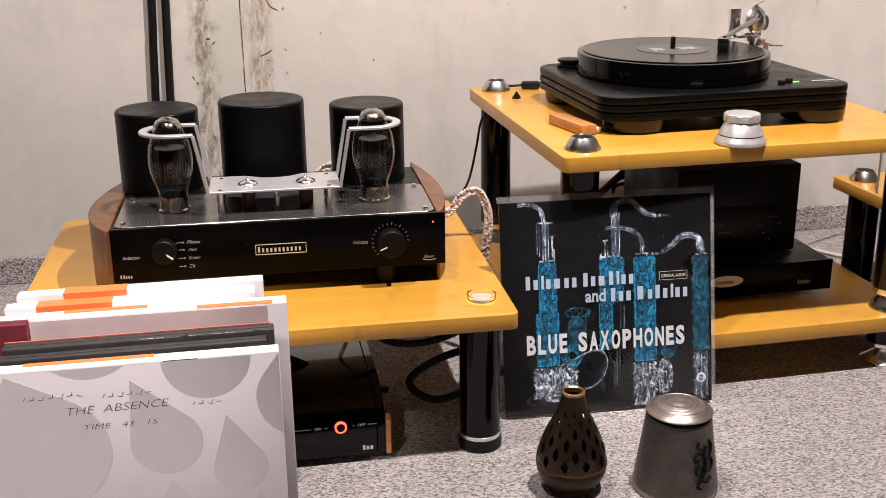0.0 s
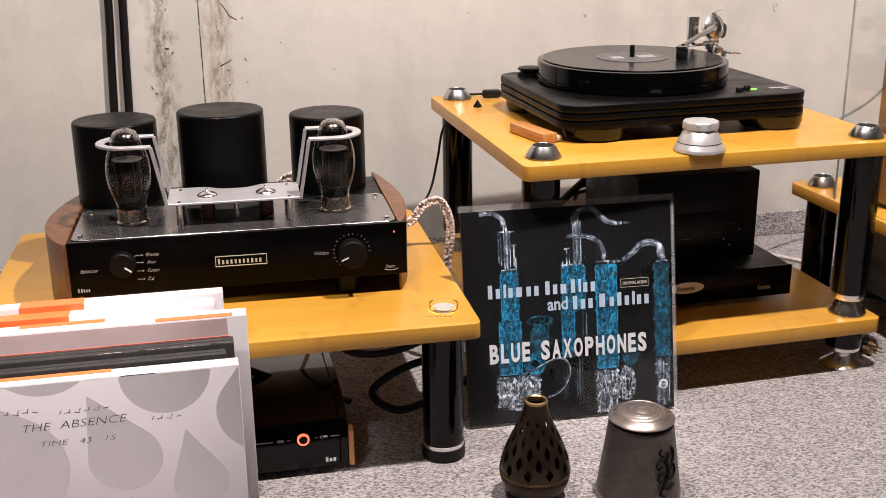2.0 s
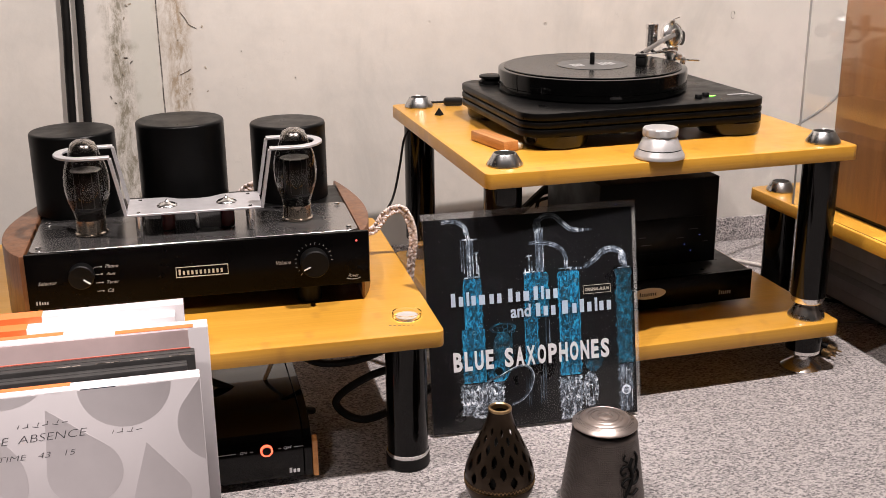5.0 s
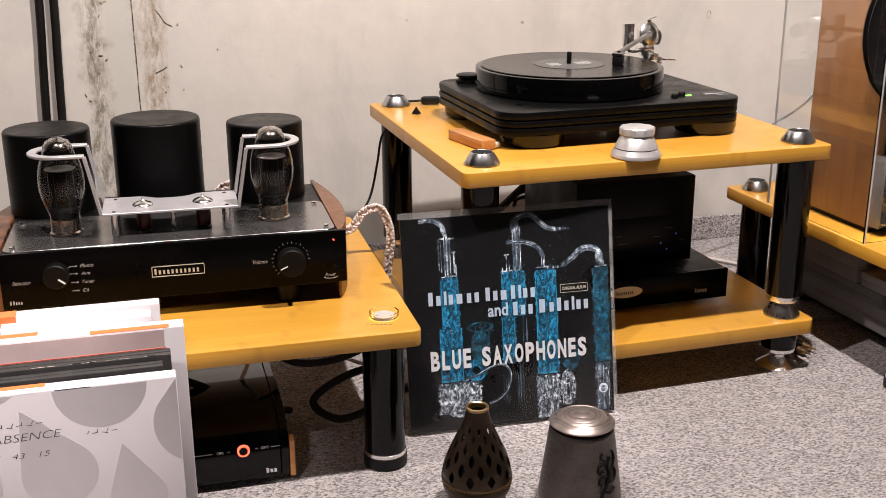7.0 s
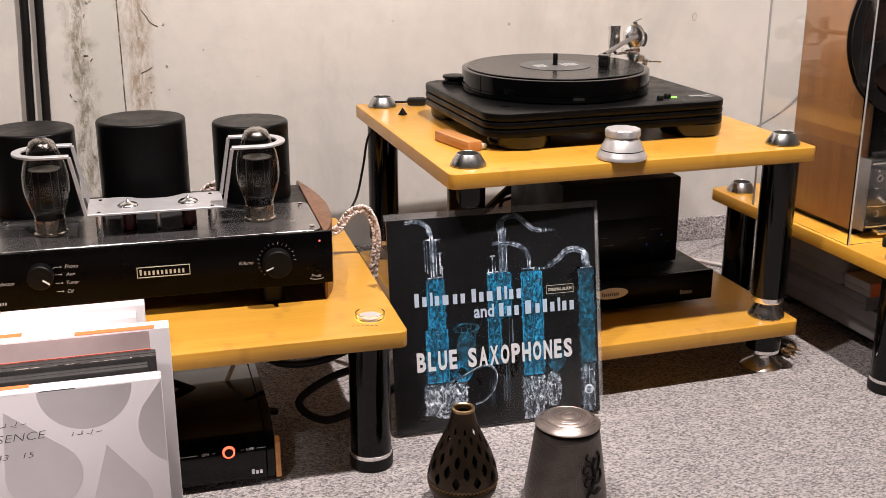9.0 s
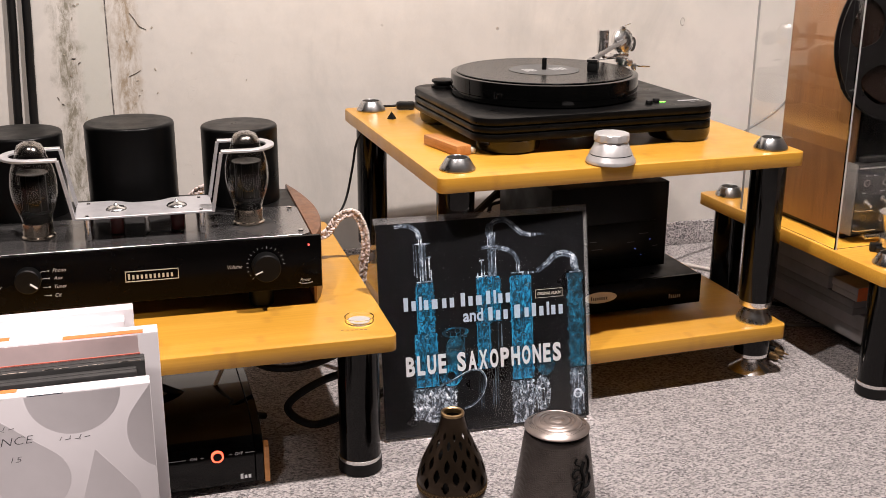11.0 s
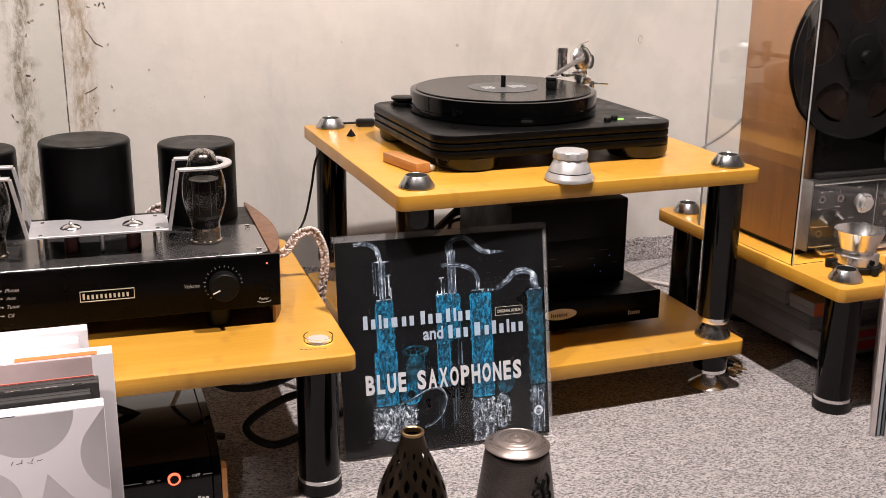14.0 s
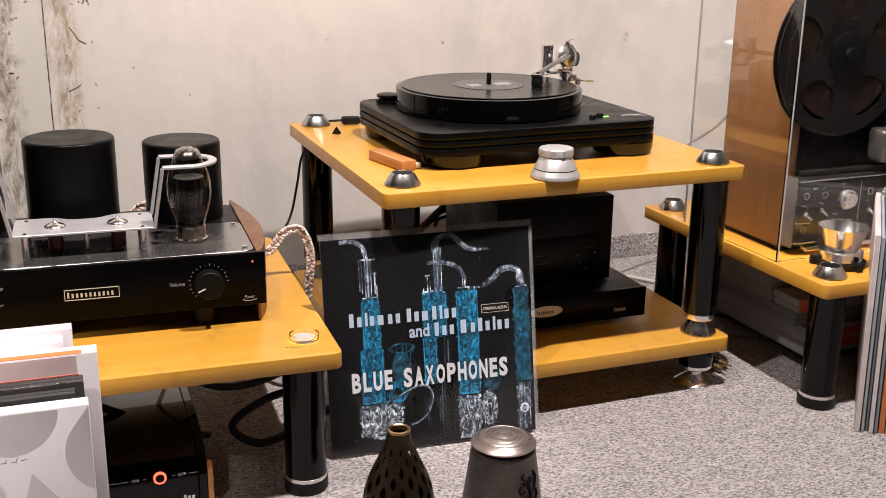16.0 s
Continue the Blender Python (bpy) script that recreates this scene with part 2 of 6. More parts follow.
WHITE_PLASTIC = plain("white_plastic", (0.66, 0.62, 0.58), 0.4, vary=0.05, scale=60)
CREAM = plain("cream_plastic", (0.62, 0.56, 0.44), 0.4, vary=0.06, scale=60)
GREY_PLASTIC = plain("grey_cable", (0.20, 0.20, 0.20), 0.5, vary=0.08, scale=60)
SLATE = plain("slate_panel", (0.010, 0.009, 0.0087), 0.55, 0.0, vary=0.15, scale=80, bump=0.06, Specular_IOR_Level=0.25)
REDGLASS = plain("dark_red_sleeve", (0.06, 0.012, 0.012), 0.2, vary=0.2, scale=60)
RED_GLOW = glow("red_lamp", (1.0, 0.10, 0.05), 3.2)
RED_DOT = glow("red_diode", (1.0, 0.12, 0.10), 1.6)
GREEN_GLOW = glow("green_diode", (0.25, 1.0, 0.1), 2.2)
BLUE_GLOW = glow("blue_diode", (0.12, 0.2, 1.0), 0.7)


# ---- mesh helpers ----
def part(name, bm, material, parent=None, label="", smooth=40):
    me = bpy.data.meshes.new(name)
    bmesh.ops.recalc_face_normals(bm, faces=bm.faces)
    bm.to_mesh(me)
    bm.free()
    me.materials.append(material)
    if smooth:
        me.polygons.foreach_set("use_smooth", [True] * len(me.polygons))
        me.set_sharp_from_angle(angle=radians(smooth))
    ob = new(name, me)
    if parent:
        ob.parent = parent
    if label:
        tagged(ob, label)
    return ob


def thing(name, m, label, category, group="", kind=""):
    ob = new(name)
    ob.empty_display_size = 0.05
    ob.matrix_world = m
    return tagged(ob, label, category, group, kind)


def join(*bms):
    out = bms[0]
    for b in bms[1:]:
        me = bpy.data.meshes.new("tmp")
        b.to_mesh(me)
        b.free()
        out.from_mesh(me)
        bpy.data.meshes.remove(me)
    return out


def moved(bm, m):
    bmesh.ops.transform(bm, matrix=m, verts=bm.verts)
    return bm


def box(x0, x1, y0, y1, z0, z1, bevel=0.0, seg=2):
    bm = bmesh.new()
    bmesh.ops.create_cube(bm, size=1.0)
    for v in bm.verts:
        v.co = Vector((x0 + (v.co.x + 0.5) * (x1 - x0), y0 + (v.co.y + 0.5) * (y1 - y0), z0 + (v.co.z + 0.5) * (z1 - z0)))
    if bevel:
        bmesh.ops.bevel(bm, geom=list(bm.edges), offset=bevel, segments=seg, profile=0.5, affect="EDGES")
    return bm


def lathe(profile, segs=40, caps=True):
    """Turns (radius, z) pairs round the z axis."""
    bm = bmesh.new()
    rings = []
    for r, z in profile:
        if r < 1e-6:
            rings.append([bm.verts.new((0, 0, z))])
        else:
            rings.append([bm.verts.new((r * math.cos(2 * math.pi * i / segs), r * math.sin(2 * math.pi * i / segs), z)) for i in range(segs)])
    for a, b in zip(rings, rings[1:]):
        for i in range(segs):
            j = (i + 1) % segs
            if len(a) == 1 and len(b) > 1:
                bm.faces.new((a[0], b[i], b[j]))
            elif len(b) == 1 and len(a) > 1:
                bm.faces.new((a[i], b[0], a[j]))
            elif len(a) > 1:
                bm.faces.new((a[i], b[i], b[j], a[j]))
    if caps:
        for r in (rings[0], rings[-1]):
            if len(r) > 2:
                bm.faces.new(r)
    return bm


def slab(outline, z0, z1, bevel=0.0, seg=2, holes=()):
    """A plan outline raised from z0 to z1; holes are round: (x, y, r)."""
    bm = bmesh.new()
    if not holes:
        f = bm.faces.new([bm.verts.new((x, y, z0)) for x, y in outline])
    else:
        edges = []
        loops = [outline] + [[(hx + r * math.cos(2 * math.pi * i / 28), hy + r * math.sin(2 * math.pi * i / 28)) for i in range(28)] for hx, hy, r in holes]
        for lp in loops:
            vs = [bm.verts.new((x, y, z0)) for x, y in lp]
            edges += [bm.edges.new((vs[i], vs[(i + 1) % len(vs)])) for i in range(len(vs))]
        bmesh.ops.triangle_fill(bm, use_beauty=True, use_dissolve=False, edges=edges)
    ex = bmesh.ops.extrude_face_region(bm, geom=list(bm.faces))
    for v in ex["geom"]:
        if isinstance(v, bmesh.types.BMVert):
            v.co.z = z1
    if bevel:
        bmesh.ops.recalc_face_normals(bm, faces=bm.faces)
        es = [e for e in bm.edges if len(e.link_faces) == 2 and e.calc_face_angle(0) > 0.9 and abs(e.verts[0].co.z - e.verts[1].co.z) < 1e-6]
        bmesh.ops.bevel(bm, geom=es, offset=bevel, segments=seg, profile=0.5, affect="EDGES")
    return bm


def rounded(x0, x1, y0, y1, r, n=6):
    pts = []
    for cx, cy, a in ((x1 - r, y1 - r, 0), (x0 + r, y1 - r, 90), (x0 + r, y0 + r, 180), (x1 - r, y0 + r, 270)):
        for i in range(n + 1):
            t = radians(a + 90 * i / n)
            pts.append((cx + r * math.cos(t), cy + r * math.sin(t)))
    return pts


def smooth_path(pts, n=10):
    """Catmull-Rom points through pts."""
    p = [Vector(q) for q in pts]
    p = [p[0] * 2 - p[1]] + p + [p[-1] * 2 - p[-2]]
    out = []
    for a, b, c, d in zip(p, p[1:], p[2:], p[3:]):
        for i in range(n):
            t = i / n
            out.append(0.5 * (2 * b + (c - a) * t + (2 * a - 5 * b + 4 * c - d) * t * t + (3 * b - a - 3 * c + d) * t ** 3))
    return out + [p[-2]]


def tube(pts, r, segs=10, n=10, flat=1.0):
    """A round cord through pts."""
    path = smooth_path(pts, n) if n else [Vector(q) for q in pts]
    bm = bmesh.new()
    rings, side = [], None
    for i, q in enumerate(path):
        d = (path[min(i + 1, len(path) - 1)] - path[max(i - 1, 0)]).normalized()
        if side is None:
            side = d.cross(Vector((0, 0, 1)))
            if side.length < 0.05:
                side = d.cross(Vector((0, 1, 0)))
        side = (side - d * side.dot(d)).normalized()
        up = d.cross(side)
        rings.append([bm.verts.new(q + side * (r * math.cos(2 * math.pi * k / segs)) + up * (r * flat * math.sin(2 * math.pi * k / segs))) for k in range(segs)])
    for a, b in zip(rings, rings[1:]):
        for k in range(segs):
            bm.faces.new((a[k], b[k], b[(k + 1) % segs], a[(k + 1) % segs]))
    bm.faces.new(rings[0])
    bm.faces.new(rings[-1])
    return bm


def upright(bm, m=None):
    """Turns a shape drawn in the xy plane to stand in xz, facing -y."""
    moved(bm, Matrix(((1, 0, 0, 0), (0, 0, -1, 0), (0, 1, 0, 0), (0, 0, 0, 1))))
    return moved(bm, m) if m else bm


def letters(text, width, height, at, bold=0.0, depth=0.0004, slant=0.0):
    """Raised print in the xz plane facing -y, its lower left corner at (x, y, z)."""
    cu = bpy.data.curves.new("print", "FONT")
    cu.body, cu.extrude, cu.offset, cu.shear, cu.resolution_u = text, 0.0, bold, slant, 3
    ob = bpy.data.objects.new("print", cu)
    me = bpy.data.meshes.new_from_object(ob)
    bm = bmesh.new()
    bm.from_mesh(me)
    bpy.data.objects.remove(ob)
    bpy.data.meshes.remove(me)
    xs, ys = [v.co.x for v in bm.verts], [v.co.y for v in bm.verts]
    w, h = max(xs) - min(xs), max(ys) - min(ys)
    for v in bm.verts:
        v.co = Vector(((v.co.x - min(xs)) / w * width, (v.co.y - min(ys)) / h * height, 0))
    return upright(bm, Matrix.Translation(at))


def bars(words, height, at, gap=0.35, depth=0.0004, thin=0.8, fill=0.55):
    """Plain bars in the xz plane for words: a list of letter counts. Each letter is one bar."""
    out = bmesh.new()
    x, y, z = at
    step = height * thin
    for w in words:
        for k in range(w):
            tall = height * (1.0 if k == 0 else 0.72)
            out = join(out, box(x, x + step * fill, y - depth, y, z, z + tall))
            x += step
        x += step * gap * 2
    return out


def disc(r, y, x, z, thick=0.0005, segs=32):
    """A round disc facing -y."""
    return moved(lathe([(r, 0), (r, thick)], segs), Matrix.Translation((x, y, z)) @ Matrix.Rotation(radians(90), 4, "X"))


def knob(r, length, x, z, y=0.0, segs=36, edge=0.0015):
    """A turned knob that sticks out towards -y."""
    return moved(lathe([(r, 0), (r, length - edge), (r - edge, length), (0, length)], segs), Matrix.Translation((x, y, z)) @ Matrix.Rotation(radians(90), 4, "X"))
MICA = plain("mica", (0.045, 0.043, 0.04), 0.4, vary=0.1, scale=200, bump=0)


# ---- the room ----
YAW = 12.0
WALL = pose(-0.4522, 2.1275, 0, 0, 0, YAW)          # local x along the back wall, y into it
ROOM_X, ROOM_Y, ROOM_Z = (-2.2, 2.9), -4.3, 2.65


def structure(name, bm, mat, m, label, category):
    ob = part(name, bm, mat, None, "", 0)
    ob.matrix_world = m
    return tagged(ob, label, category, "", "structure")


structure("floor", box(ROOM_X[0], ROOM_X[1], ROOM_Y, 0.2, -0.1, 0), CARPET, WALL, "grey heather low-pile carpet floor", "floor")
structure("wall_north", box(ROOM_X[0], ROOM_X[1], 0, 0.2, 0, ROOM_Z), CONCRETE, WALL, "whitewashed concrete wall with a stained formwork joint", "wall")
# added, never in view: three dark walls and a dark ceiling that limit bounce
structure("wall_south", box(ROOM_X[0], ROOM_X[1], ROOM_Y - 0.2, ROOM_Y, 0, ROOM_Z), WALL_GREY, WALL, "unseen wall, coloured dark to cut bounce light", "wall")
structure("wall_west", box(ROOM_X[0] - 0.2, ROOM_X[0], ROOM_Y, 0.2, 0, ROOM_Z), WALL_GREY, WALL, "unseen wall, coloured dark to cut bounce light", "wall")
structure("wall_east", box(ROOM_X[1], ROOM_X[1] + 0.2, ROOM_Y, 0.2, 0, ROOM_Z), WALL_GREY, WALL, "unseen wall, coloured dark to cut bounce light", "wall")
structure("ceiling", box(ROOM_X[0], ROOM_X[1], ROOM_Y, 0.2, ROOM_Z, ROOM_Z + 0.15), CEIL, WALL, "unseen ceiling, coloured dark to cut bounce light", "ceiling")
structure("baseboard", box(ROOM_X[0], ROOM_X[1], -0.009, -0.0005, 0.0, 0.055, 0.002), CARPET, WALL, "strip of grey carpet as skirting along the wall", "baseboard")

# loose chips and scars on the wall
scars = bmesh.new()
rs = random.Random(4)
for k in range(42):
    sx = rs.choice((-0.115, -0.095, -0.07, 0.005, 0.025, 0.045)) + rs.gauss(0, 0.012)
    sz = rs.uniform(0.15, 0.95)
    w, h = rs.uniform(0.0008, 0.0035), rs.uniform(0.0008, 0.0025)
    scars = join(scars, moved(box(-w, w, -0.0012, 0, -h, h, 0.0008, 1), Matrix.Translation((sx, 0, sz)) @ Matrix.Rotation(rs.uniform(0, 3), 4, "Y")))
chips = part("concrete_chips", scars, plain("bare_concrete", (0.36, 0.32, 0.26), 0.9, vary=0.4, scale=80, bump=0.2), bpy.data.objects["wall_north"], "crumbs of bare concrete")
tagged(chips, kind="stuff")


def wall_mark(name, bm, colour, label):
    ob = part(name, bm, plain(name, colour, 0.9, vary=0.3, scale=120, bump=0.1), bpy.data.objects["wall_north"], label)
    return ob


def scratch(pts, width):
    """A thin scar on the wall through (x, z) points."""
    return tube([(x, -0.0006, z) for x, z in pts], width, 6, 6, 0.6)


BARE = (0.10, 0.085, 0.07)
wall_mark("ring_mark", scratch([(1.1907 + 0.0045 * math.cos(a * 0.7), 0.5115 + 0.0085 * math.sin(a * 0.7)) for a in range(9)], 0.0009), (0.40, 0.38, 0.34), "faint ring-shaped dent")
rs = random.Random(12)
for k in range(7):
    x, z = 0.057 + rs.uniform(-0.009, 0.009), 0.600 + rs.uniform(-0.005, 0.006)
    wall_mark("pock_mark", scratch([(x, z), (x + rs.uniform(-0.003, 0.003), z + rs.uniform(0.001, 0.004))], rs.uniform(0.0009, 0.0018)), BARE, "dark pock mark")
for pts, w in (([(0.0276, 0.555), (0.036, 0.543), (0.043, 0.531), (0.0562, 0.5235)], 0.0009), ([(0.018, 0.436), (0.030, 0.441), (0.040, 0.447)], 0.0011), ([(-0.083, 0.474), (-0.076, 0.473)], 0.0016), ([(-0.072, 0.463), (-0.068, 0.467)], 0.0014), ([(0.1375, 0.478), (0.139, 0.4765)], 0.0012), ([(-0.115, 0.402), (-0.112, 0.396)], 0.0011), ([(-0.108, 0.389), (-0.104, 0.387)], 0.0010), ([(0.033, 0.398), (0.036, 0.399)], 0.0010), ([(0.240, 0.422), (0.241, 0.420)], 0.0010)):
    wall_mark("scratch", scratch(pts, w), BARE, "short dark scratch")


# ---- racks ----
TH = 0.0225


def shelf_board(w, d, z0, z1):
    return slab(rounded(0, w, 0, d, 0.012, 5), z0, z1, 0.0014, 2)


def rack(name, m, w, d, posts, top, label, low=None):
    """A bamboo rack on black posts. low: height of the lower shelf's top, if any."""
    ob = thing(name, m, label, "hifi rack", "bamboo racks")
    part("shelf", shelf_board(w, d, top - TH, top), BAMBOO, ob, "bamboo board with rounded edges")
    if low:
        part("shelf", shelf_board(w, d, low - TH - 0.002, low), BAMBOO, ob, "bamboo board with rounded edges")
    for x, y in posts:
        at = Matrix.Translation((x, y, 0))
        if low:
            part("post", moved(lathe([(0.0275, low + 0.037), (0.0285, low + 0.039), (0.0285, top - TH - 0.0005)], 36), at), GLOSS, ob, "glossy black tube")
            part("collar", moved(lathe([(0.0255, low + 0.027), (0.0265, low + 0.0285), (0.0265, low + 0.0365), (0.025, low + 0.037)], 36), at), CHROME, ob, "polished ring")
            part("cone", moved(lathe([(0.0300, low), (0.0300, low + 0.003), (0.020, low + 0.0205), (0.018, low + 0.0267)], 36), at), ALU, ob, "turned aluminium cone")
            b = low - TH - 0.002
            part("post", moved(lathe([(0.0285, 0.036), (0.0285, b - 0.0005)], 36), at), GLOSS, ob, "short glossy black tube")
            part("collar", moved(lathe([(0.026, 0.0285), (0.0275, 0.030), (0.0275, 0.0358)], 36), at), CHROME, ob, "polished ring")
            part("foot", moved(lathe([(0.034, 0.0), (0.034, 0.003), (0.012, 0.018), (0.014, 0.0283)], 36), at), CHROME, ob, "chromed spike on a disc")
        else:
            part("post", moved(lathe([(0.0285, 0.0235), (0.0285, top - TH - 0.0005)], 36), at), GLOSS, ob, "glossy black tube")
            part("collar", moved(lathe([(0.0290, 0.0175), (0.0295, 0.018), (0.0295, 0.0232), (0.029, 0.0235)], 36), at), CHROME, ob, "polished ring")
            part("foot", moved(lathe([(0.028, 0.0), (0.0305, 0.002), (0.0305, 0.0172)], 36), at), RUBBER, ob, "black rubber foot")
    return ob


def cup_cone(m):
    """A turned aluminium cup on the shelf, over a post."""
    ob = thing("rack_cone", m, "turned aluminium cone with black hollow top, on bamboo shelf", "rack cone", "aluminium cones on the racks")
    part("body", lathe([(0.0258, 0.0), (0.0268, 0.001), (0.0268, 0.0026), (0.0172, 0.0176), (0.0167, 0.0182), (0.0156, 0.0182), (0.0152, 0.0177)], 48), ALU, ob)
    part("hollow", lathe([(0.0151, 0.0179), (0.0, 0.0179)], 32, False), MATT, ob, "black recess")
    return ob


R1 = pose(0.113, 1.491, 0, 0, 0, 13.8)
P1 = ((0.044, 0.058), (0.571, 0.040), (0.044, 0.545), (0.571, 0.545))
rack("hifi_rack", R1, 0.610, 0.582, P1, 0.385, "two-tier bamboo rack on glossy black posts", 0.092)
R2 = pose(-0.6052, 1.2083, 0, 0, 0, 11.2)
rack("hifi_rack", R2, 0.665, 0.562, ((0.045, 0.045), (0.620, 0.045), (0.045, 0.515), (0.620, 0.515)), 0.212, "low bamboo rack on glossy black posts with rubber feet")
R3 = pose(0.7965, 1.5085, 0, 0, 0, 15.0)
rack("hifi_rack", R3, 0.66, 0.525, ((0.045, 0.042), (0.615, 0.042), (0.045, 0.480), (0.615, 0.480)), 0.2215, "low bamboo rack on glossy black posts under a tape recorder")
for mm, x, y, z in ((R1, 0.044, 0.050, 0.385), (R1, *P1[1], 0.385), (R1, *P1[2], 0.385), (R3, 0.042, 0.042, 0.2215), (R3, 0.042, 0.484, 0.2215)):
    cup_cone(mm @ pose(x, y, z + 0.0003))


# ---- valve amplifier ----
def bulged(x, y0, y1, out, n=14):
    """Plan outline of a wooden cheek that swells outwards from x."""
    pts = [(x, y0)]
    for i in range(n + 1):
        t = i / n
        pts.append((x + out * (0.02 + 0.98 * max(0.0, math.sin(math.pi * (0.03 + 0.94 * t ** 0.85))) ** 0.9), y0 + (y1 - y0) * t))
    pts.append((x, y1))
    return pts


def valve_amplifier():
    ob = thing("valve_amplifier", pose(-0.5047, 1.3766, 0.212, 0, 0, 10.75), "black valve amplifier with walnut cheeks, on a bamboo rack", "amplifier")
    W, D, Z0, Z1 = 0.458, 0.285, 0.028, 0.1005
    part("chassis", box(0.001, W - 0.0105, 0.008, D - 0.001, 0.024, Z1 - 0.001, 0.002), SATIN, ob)
    front = part("front_panel", box(0, W, 0, 0.0075, Z0, Z1 + 0.0026, 0.0008), PANEL, ob, "glossy black front panel")
    part("cheek", slab(bulged(-0.0006, 0.004, D, -0.042), 0.0005, Z1 + 0.001, 0.002), WALNUT, ob, "walnut side cheek")
    part("cheek", slab(bulged(W - 0.0100, 0.009, D + 0.02, 0.027), 0.0005, Z1 + 0.001, 0.002), WALNUT, ob, "walnut side cheek")
    part("plinth", box(0.03, W - 0.03, 0.075, D - 0.02, 0.0008, 0.0238), MATT, ob)
    for x in (0.055, 0.375):
        part("foot", lathe_at([(0.017, 0.0), (0.017, 0.0275)], x, 0.03), RUBBER, ob, "black rubber foot")
    plate = part("top_plate", slab(rounded(0.004, 0.446, 0.012, 0.165, 0.014), Z1 + 0.0005, Z1 + 0.0022, 0.0003, 1), PLATE, ob, "satin-polished steel plate")
    for x in (0.016, 0.434):
        for y in (0.026, 0.15):
            part("screw", lathe_at([(0.0042, Z1 + 0.0036), (0.0036, Z1 + 0.0055), (0, Z1 + 0.0062)], x, y, 16), CHROME, plate)
    T = Z1 + 0.0035
    for x, y, r, h in ((0.053, 0.232, 0.0615, 0.1225), (0.210, 0.235, 0.0655, 0.1300), (0.372, 0.235, 0.0580, 0.1185)):
        z = Z1
        part("transformer_cover", lathe_at([(r, z), (r, z + h - 0.0060), (r, z + h - 0.0045), (r - 0.0004, z + h - 0.0026), (r - 0.0014, z + h - 0.0011), (r - 0.003, z + h - 0.0002), (r - 0.0045, z + h), (r - 0.007, z + h), (0, z + h)], x, y, 72), SATIN, ob, "round satin black transformer cover")
    for x, y in ((0.081, 0.0865), (0.368, 0.089)):
        skin = [(0.0197, T + 0.0225), (0.0215, T + 0.030), (0.0265, T + 0.044), (0.0298, T + 0.058), (0.0308, T + 0.070), (0.0302, T + 0.083), (0.0275, T + 0.097), (0.0232, T + 0.107), (0.0210, T + 0.113), (0.0196, T + 0.120), (0.0155, T + 0.1285), (0.008, T + 0.1325), (0.0008, T + 0.1335)]
        bulb = part("power_tube", lathe_at(skin + [(max(r - 0.0010, 0.0004), z - (0.0010 if z > T + 0.125 else 0)) for r, z in reversed(skin)], x, y, 48), SMOKE, ob, "big clear glass power tube")
        bulb.visible_shadow = False
        part("tube_base", lathe_at([(0.0225, T), (0.0225, T + 0.002), (0.0203, T + 0.0035), (0.0203, T + 0.021), (0.018, T + 0.0222), (0, T + 0.0222)], x, y, 36), plain("gunmetal_base", (0.46, 0.40, 0.33), 0.16, 1.0, vary=0.15, scale=80), bulb, "polished metal base")
        part("anode", join(box(x - 0.0085, x + 0.0085, y - 0.013, y + 0.013, T + 0.036, T + 0.088, 0.003), box(x - 0.0165, x + 0.0165, y - 0.006, y + 0.006, T + 0.036, T + 0.088, 0.002)), plain("grey_anode", (0.0055, 0.005, 0.005), 0.5, 0.3, vary=0.3, scale=60), bulb, "dark grey anode plates")
        part("mica", lathe_at([(0.0205, T + 0.0895), (0.0205, T + 0.0905), (0, T + 0.0906)], x, y, 28), MICA, bulb, "dull mica disc")
        part("mica", lathe_at([(0.019, T + 0.034), (0.019, T + 0.035), (0, T + 0.0351)], x, y, 28), MATT, bulb)
        part("getter", lathe_at([(0.0170, T + 0.1170), (0.0165, T + 0.120), (0.0135, T + 0.1258), (0.0072, T + 0.1295), (0, T + 0.1303)], x, y, 32, False), plain("getter_mirror", (0.42, 0.40, 0.38), 0.2, 1.0, vary=0.2, scale=80), bulb, "silvered dome")
    # bracket: a plate on standoffs with a sloping arm and a round guard at each end
    PZ = T + 0.030
    frame_ob = part("tube_bracket", slab(bracket_outline(), PZ, PZ + 0.003, 0.0006, 1), BRACKET, ob, "pale aluminium bracket plate")
    for x in (0.148, 0.300):
        for y in (0.052, 0.118):
            part("standoff", lathe_at([(0.0048, T), (0.0048, PZ)], x, y, 20), CHROME, frame_ob)
            part("screw", lathe_at([(0.0028, PZ + 0.0031), (0.0024, PZ + 0.0042), (0, PZ + 0.0044)], x, y, 14), STEEL, frame_ob)
    for side, xa, xb, cx in ((-1, 0.132, 0.117, 0.081), (1, 0.316, 0.331, 0.368)):
        GZ = T + 0.1115
        for y0, y1 in ((0.044, 0.056), (0.118, 0.130)):
            q = bmesh.new()
            ring = []
            for xx, zz in ((xa, PZ), (xb, GZ)):
                for dx, dy in ((0, y0), (0.004, y0), (0.004, y1), (0, y1)):
                    ring.append(q.verts.new((xx - 0.002 + dx, dy, zz)))
            for i in range(4):
                q.faces.new((ring[i], ring[(i + 1) % 4], ring[4 + (i + 1) % 4], ring[4 + i]))
            q.faces.new(ring[:4])
            q.faces.new(ring[4:])
            part("arm", q, BRACKET, frame_ob)
        cy, ends = 0.087, []
        for rr, turn in ((0.043, 1), (0.0305, -1)):
            arc = [(cx + side * rr * 0.93 * math.cos(radians(a)), cy + rr * math.sin(radians(a))) for a in range(-90, 91, 9)]
